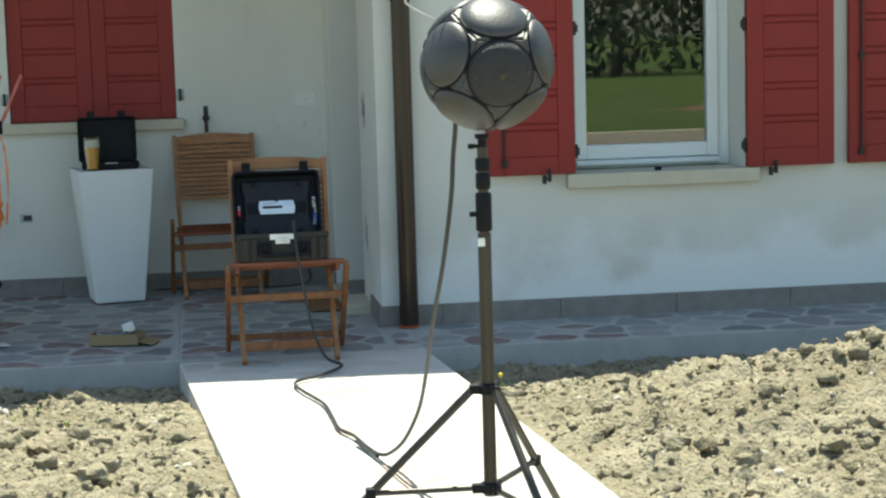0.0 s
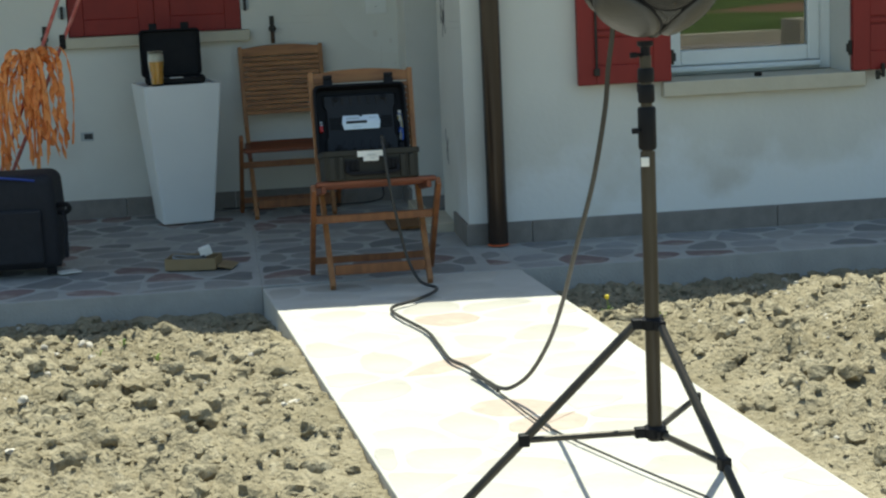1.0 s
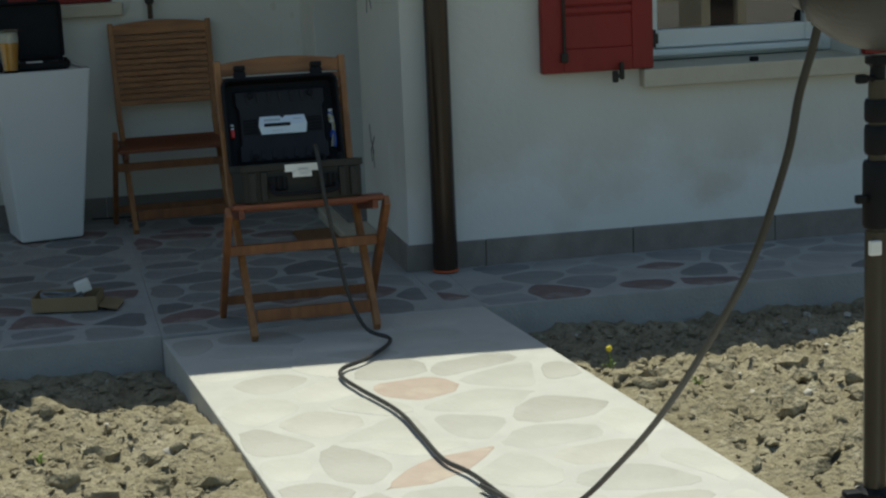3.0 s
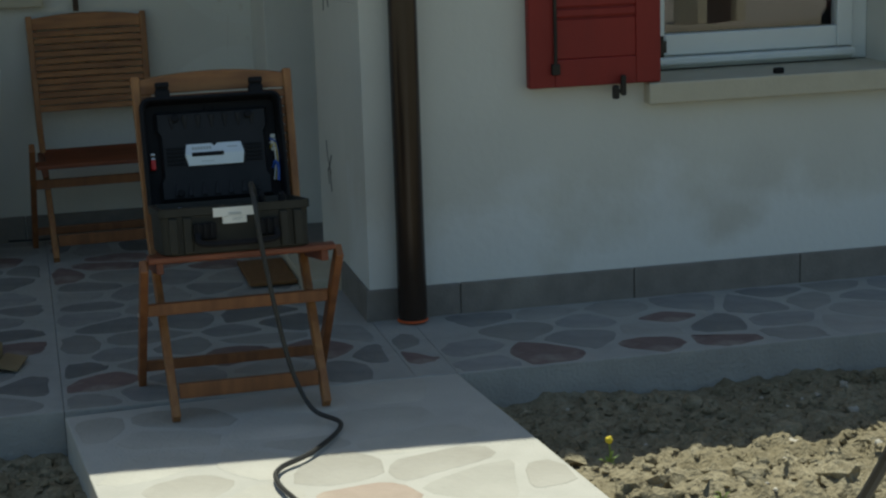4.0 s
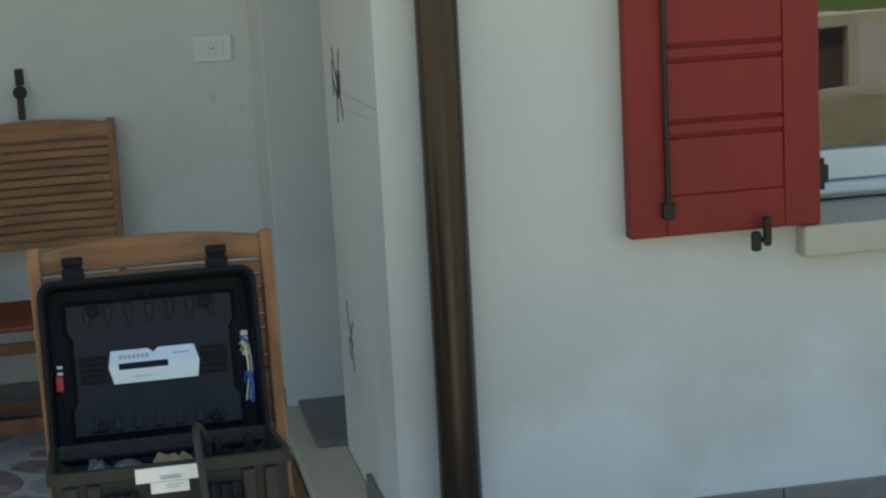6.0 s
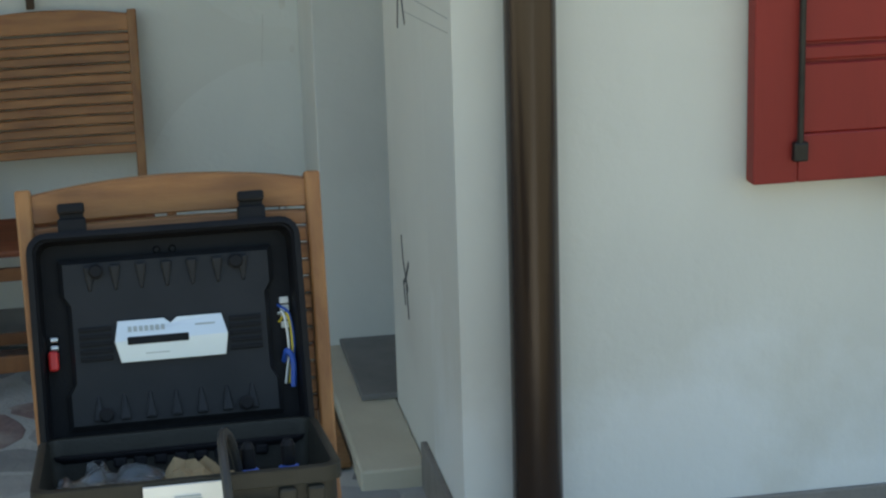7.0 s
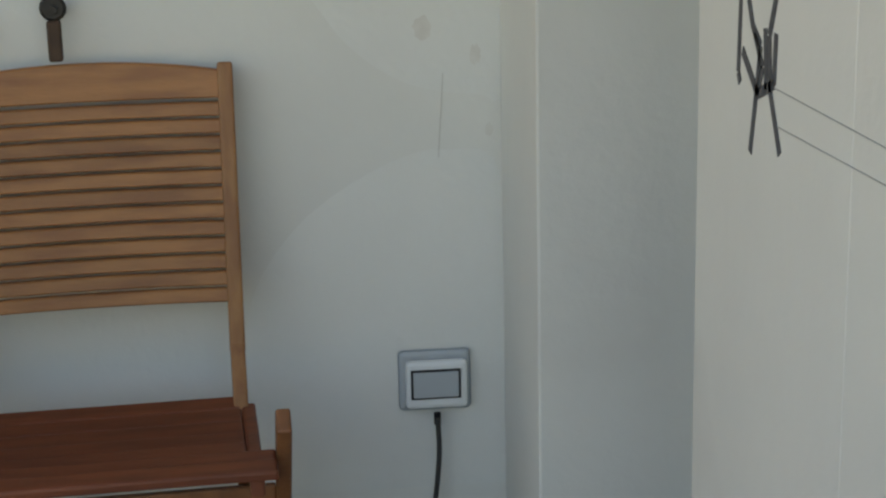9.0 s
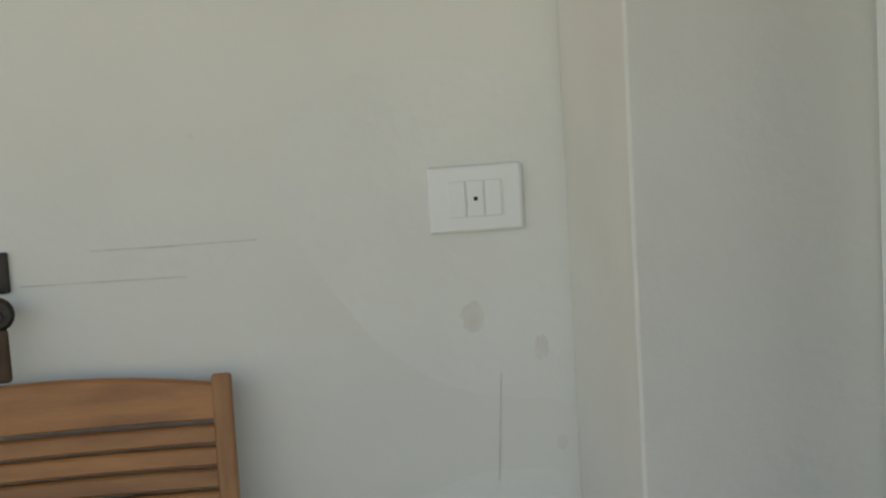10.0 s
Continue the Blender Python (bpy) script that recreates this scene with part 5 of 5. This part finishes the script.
STAIN = mat("brown damp stain", (0.60, 0.575, 0.52), 0.9, alt=(0.66, 0.64, 0.585), scale=30, mix=0.9)
for cx, cz, rx, rz_, k in ((-0.135, 0.888, 0.016, 0.018, 1), (-0.052, 0.845, 0.010, 0.016, 2), (-0.03, 0.72, 0.007, 0.010, 3), (-0.467, 1.14, 0.004, 0.004, 4)):
    patch(blob(cx, cz, rx, rz_, k * 1.7, 20, 0.5), YB, "wall_stain", "small brown stain on the porch plaster", STAIN, 0.0013)


# marks drawn on the end of the wall
def strokes(name, lines, x, r, label):
    bm = bmesh.new()
    for ln in lines:
        for (y0, z0), (y1, z1) in zip(ln, ln[1:]):
            y0, y1 = 0.555 + (y0 - 0.345) * 1.5, 0.555 + (y1 - 0.345) * 1.5
            beam(bm, (x, y0, z0), (x, y1, z1), 0.0012, r * (1.6 if r > 0.004 else 1.0), 0, (1, 0, 0))
    return tagged(link(name, bm, PENCIL), label, "marking", kind="structure")


strokes("wall_marking", [[(0.44, 1.14), (0.415, 1.085), (0.395, 1.07), (0.405, 1.01), (0.415, 0.955)], [(0.355, 1.145), (0.375, 1.085), (0.37, 1.03), (0.345, 0.975)], [(0.447, 1.11), (0.45, 1.03), (0.445, 1.02)], [(0.36, 1.09), (0.362, 1.04), (0.40, 1.02), (0.44, 1.055)], [(0.41, 1.08), (0.39, 1.05), (0.40, 1.02)], [(0.385, 1.09), (0.38, 1.03)]], -0.0006, 0.007, "black scribbled marking on the wall end")
strokes("wall_marking", [[(0.455, 0.485), (0.445, 0.43), (0.405, 0.375)], [(0.390, 0.445), (0.425, 0.395), (0.450, 0.375)], [(0.420, 0.385), (0.405, 0.31)], [(0.445, 0.375), (0.435, 0.33)]], -0.0006, 0.0065, "faded black scribbled marking on the wall end")
PENCIL = LEAD
strokes("pencil_line", [[(0.40, 1.035), (0.0, 1.050)], [(0.36, 1.000), (0.0, 1.024)]], -0.0004, 0.0009, "thin grey pencil line on the wall end")

bm = bmesh.new()
for ln in [[(-0.706, 1.057), (-0.61, 1.056), (-0.504, 1.056)], [(-0.794, 1.02), (-0.593, 1.017)], [(-0.212, 0.864), (-0.222, 0.725)]]:
    for (x0, z0), (x1, z1) in zip(ln, ln[1:]):
        beam(bm, (x0, YB - 0.0012, z0), (x1, YB - 0.0012, z1), 0.0016, 0.0008, 0, (0, 0, 1))
tagged(link("hairline", bm, mat("hairline in plaster", (0.50, 0.48, 0.43), 0.9, alt=(0.62, 0.60, 0.55), scale=25, mix=0.9)), "faint hairlines in the porch plaster", "marking", kind="structure")

mt = link("door_mat", bx(-0.320, 0.575, 0.001, -0.150, 0.95, 0.016, 0.004), MAT_B)
tagged(mt, "brown coir door mat in front of the door step", "door mat")


# ---- what stands behind: kerb, meter pillar, trees (seen in the window glass) ----
for i in range(12):
    k = link("kerb", bx(-24 + i * 4.0, -15.6, -0.2, -20.02 + i * 4.0, -15.42, 0.03, 0.015), SILL)
    tagged(k, "pale concrete kerb along the lawn", "kerb", kind="structure")


def meter_pillar():
    p = thing("meter_pillar", (4.85, -8.55, -0.12), "low cream concrete pillar with a dark recessed door", "pillar", rz=158)
    p.scale = (1.45, 1.3, 1.3)
    bm = bmesh.new()
    box(bm, -0.20, -0.10, 0, -0.12, 0.14, 0.50, 0.008)
    box(bm, 0.12, -0.10, 0, 0.20, 0.14, 0.50, 0.008)
    box(bm, -0.12, -0.099, 0.42, 0.12, 0.14, 0.50, 0.008)
    box(bm, -0.12, -0.099, 0, 0.12, 0.14, 0.05, 0.008)
    part("frame", bm, SILL, p)
    part("panel", bx(-0.12, -0.05, 0.05, 0.12, 0.10, 0.42, 0.004), mat("brown door", (0.06, 0.04, 0.03), 0.6, alt=(0.09, 0.06, 0.05), scale=8), p, "dark brown door")


meter_pillar()

LEAF = mat("tree leaves", (0.028, 0.052, 0.015), 0.7, alt=(0.042, 0.072, 0.020), scale=0.7, mix=0.8, vary=0.35, island=True)
BARK = mat("bark", (0.10, 0.08, 0.06), 0.9, alt=(0.06, 0.05, 0.04), scale=12, mix=0.8, bump=0.6)


def tree_master(seed):
    rnd = random.Random(seed)
    t = thing("tree", (0, 0, 0), "broad green tree beyond the lawn", "tree", "trees beyond the lawn")
    h = 7.5
    bm = bmesh.new()
    tube(bm, [(0, 0, -0.3), (0.05, 0.02, 1.2), (-0.05, 0.1, 2.6), (0.1, 0, 4.6)], 0.20, 9, 4, 0.06)
    ends = []
    for k in range(9):
        a, z = k * 2.4 + rnd.uniform(-0.4, 0.4), rnd.uniform(1.6, 4.2)
        r = rnd.uniform(1.3, 2.4)
        e = Vector((math.cos(a) * r, math.sin(a) * r, z + rnd.uniform(0.8, 2.2)))
        tube(bm, [(0, 0, z - 0.2), e * 0.5 + Vector((0, 0, z * 0.45)), e], 0.07, 6, 3, 0.02)
        ends.append(e)
    smooth(part("trunk", bm, BARK, t))
    ends += [Vector((0, 0, 5.2)), Vector((0.3, 0.4, 6.2)), Vector((-0.4, -0.2, 4.4))]
    verts, faces = [], []
    for e in ends:
        for _ in range(170):
            d = Vector((rnd.gauss(0, 1), rnd.gauss(0, 1), rnd.gauss(0, 0.8)))
            p = e + d.normalized() * rnd.uniform(0.25, 1.25)
            n = Euler((rnd.uniform(0, 6), rnd.uniform(0, 6), rnd.uniform(0, 6))).to_matrix()
            s = rnd.uniform(0.07, 0.17)
            k = len(verts)
            for c in ((-s, 0, 0), (0, -0.5 * s, 0.2 * s), (s, 0, 0), (0, 0.5 * s, 0.2 * s)):
                verts.append(p + n @ Vector(c))
            faces += [(k, k + 1, k + 2), (k, k + 2, k + 3)]
    me = bpy.data.meshes.new("crown")
    me.from_pydata([tuple(v) for v in verts], [], faces)
    me.materials.append(LEAF)
    ob = new("crown", me)
    ob.parent = t
    return t


tree = tree_master(4)
tree.matrix_world = pose(12.0, -44.0, 0.3)
_r = random.Random(8)
for i in range(7):
    copy_thing(tree, pose(-16 + i * 9.0 + _r.uniform(-2, 2), -47 - _r.uniform(0, 6), 0.3, 0, 0, _r.uniform(0, 360)))


def hedge():
    """A dense dark thicket under the trees, uneven along its top."""
    rnd = random.Random(12)
    verts, faces = [], []
    for _ in range(16000):
        x = rnd.uniform(-30, 55)
        top = 2.6 + 1.3 * noise.noise(Vector((x * 0.25, 3.0, 0)))
        p = Vector((x, -41.5 - rnd.uniform(0, 3.0), 0.2 + top * rnd.random() ** 0.8))
        n = Euler((rnd.uniform(0, 6), rnd.uniform(0, 6), rnd.uniform(0, 6))).to_matrix()
        s = rnd.uniform(0.10, 0.26)
        k = len(verts)
        for c in ((-s, 0, 0), (0, -0.5 * s, 0.2 * s), (s, 0, 0), (0, 0.5 * s, 0.2 * s)):
            verts.append(tuple(p + n @ Vector(c)))
        faces += [(k, k + 1, k + 2), (k, k + 2, k + 3)]
    me = bpy.data.meshes.new("thicket")
    me.from_pydata(verts, [], faces)
    me.materials.append(LEAF)
    tagged(new("thicket", me), "dense dark green thicket at the edge of the lawn", "hedge", kind="stuff")


hedge()


# ---- weeds in the soil ----
WEED = mat("weed leaves", (0.16, 0.24, 0.04), 0.6, alt=(0.22, 0.30, 0.06), scale=30)


def weed(x, y, s, seed, flower=False):
    rnd = random.Random(seed)
    w = thing("weed", (x, y, soil_height(x, y) + 0.004), "small green weed growing in the dry soil", "weed", "weeds in the soil")
    bm = bmesh.new()
    for k in range(9):
        a, l, up = rnd.uniform(0, 6.28), s * rnd.uniform(0.5, 1.0), rnd.uniform(0.5, 1.6)
        d, side = Vector((math.cos(a), math.sin(a), 0)), Vector((-math.sin(a), math.cos(a), 0))
        pts = [Vector((0, 0, -0.006)), d * l * 0.5 + Vector((0, 0, l * up * 0.7)), d * l + Vector((0, 0, l * up * 0.8))]
        wd = l * 0.16
        v = [bm.verts.new(pts[0]), bm.verts.new(pts[1] - side * wd), bm.verts.new(pts[2]), bm.verts.new(pts[1] + side * wd), bm.verts.new(pts[1] + Vector((0, 0, -0.002)))]
        for f_ in ((0, 1, 4), (1, 2, 4), (2, 3, 4), (3, 0, 4)):
            bm.faces.new([v[q] for q in f_])
    part("leaves", bm, WEED, w)
    if flower:
        bm = bmesh.new()
        tube(bm, [(0, 0, 0), (0.004, 0, s * 0.9), (0.002, 0.003, s * 1.9)], 0.002, 6, 4)
        part("stem", bm, WEED, w)
        bm = bmesh.new()
        bmesh.ops.create_icosphere(bm, subdivisions=2, radius=s * 0.28)
        for v in bm.verts:
            v.co = v.co * (1 + 0.3 * noise.noise(v.co * 160)) + Vector((0.002, 0.003, s * 2.0))
        part("flower", bm, mat("yellow flower", (0.70, 0.55, 0.04), 0.7, alt=(0.60, 0.45, 0.03), scale=60), w, "yellow flower")


weed(0.36, -1.35, 0.036, 1, True)
for i, (x, y) in enumerate(((-1.55, -1.75), (-1.63, -1.82), (-1.42, -1.95), (-1.75, -1.55), (-2.05, -2.1), (-1.5, -1.52), (0.45, -1.9), (1.6, -1.5))):
    weed(x, y, 0.028, 20 + i)


# ---- paving stones, laid last ----
def lay():
    beds = {}
    for o in scene.objects:
        if o.name.startswith(("pavement", "path")) and o.parent is None:
            beds[o.name] = o
    # porch takes the stones with shade in their colour, walkway the paler sunlit ones
    a, porch, walkway = beds["pavement"], (STONE_RED_SHADED, STONE_GREY_SHADED, STONE_SHADED), (STONE_ROSE, STONE_TAN, STONE_DUN)
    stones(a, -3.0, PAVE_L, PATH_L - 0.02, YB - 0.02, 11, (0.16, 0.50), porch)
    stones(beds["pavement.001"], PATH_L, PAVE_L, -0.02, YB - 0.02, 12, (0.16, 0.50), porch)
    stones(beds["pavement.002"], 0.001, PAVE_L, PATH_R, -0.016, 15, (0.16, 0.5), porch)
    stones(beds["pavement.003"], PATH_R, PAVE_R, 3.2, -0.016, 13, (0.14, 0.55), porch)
    stones(beds["path"], PATH_L, -5.4, PATH_R, 0.0, 14, (0.07, 0.66), walkway, step=(0.27, 0.20), bed=-0.0085)


lay()
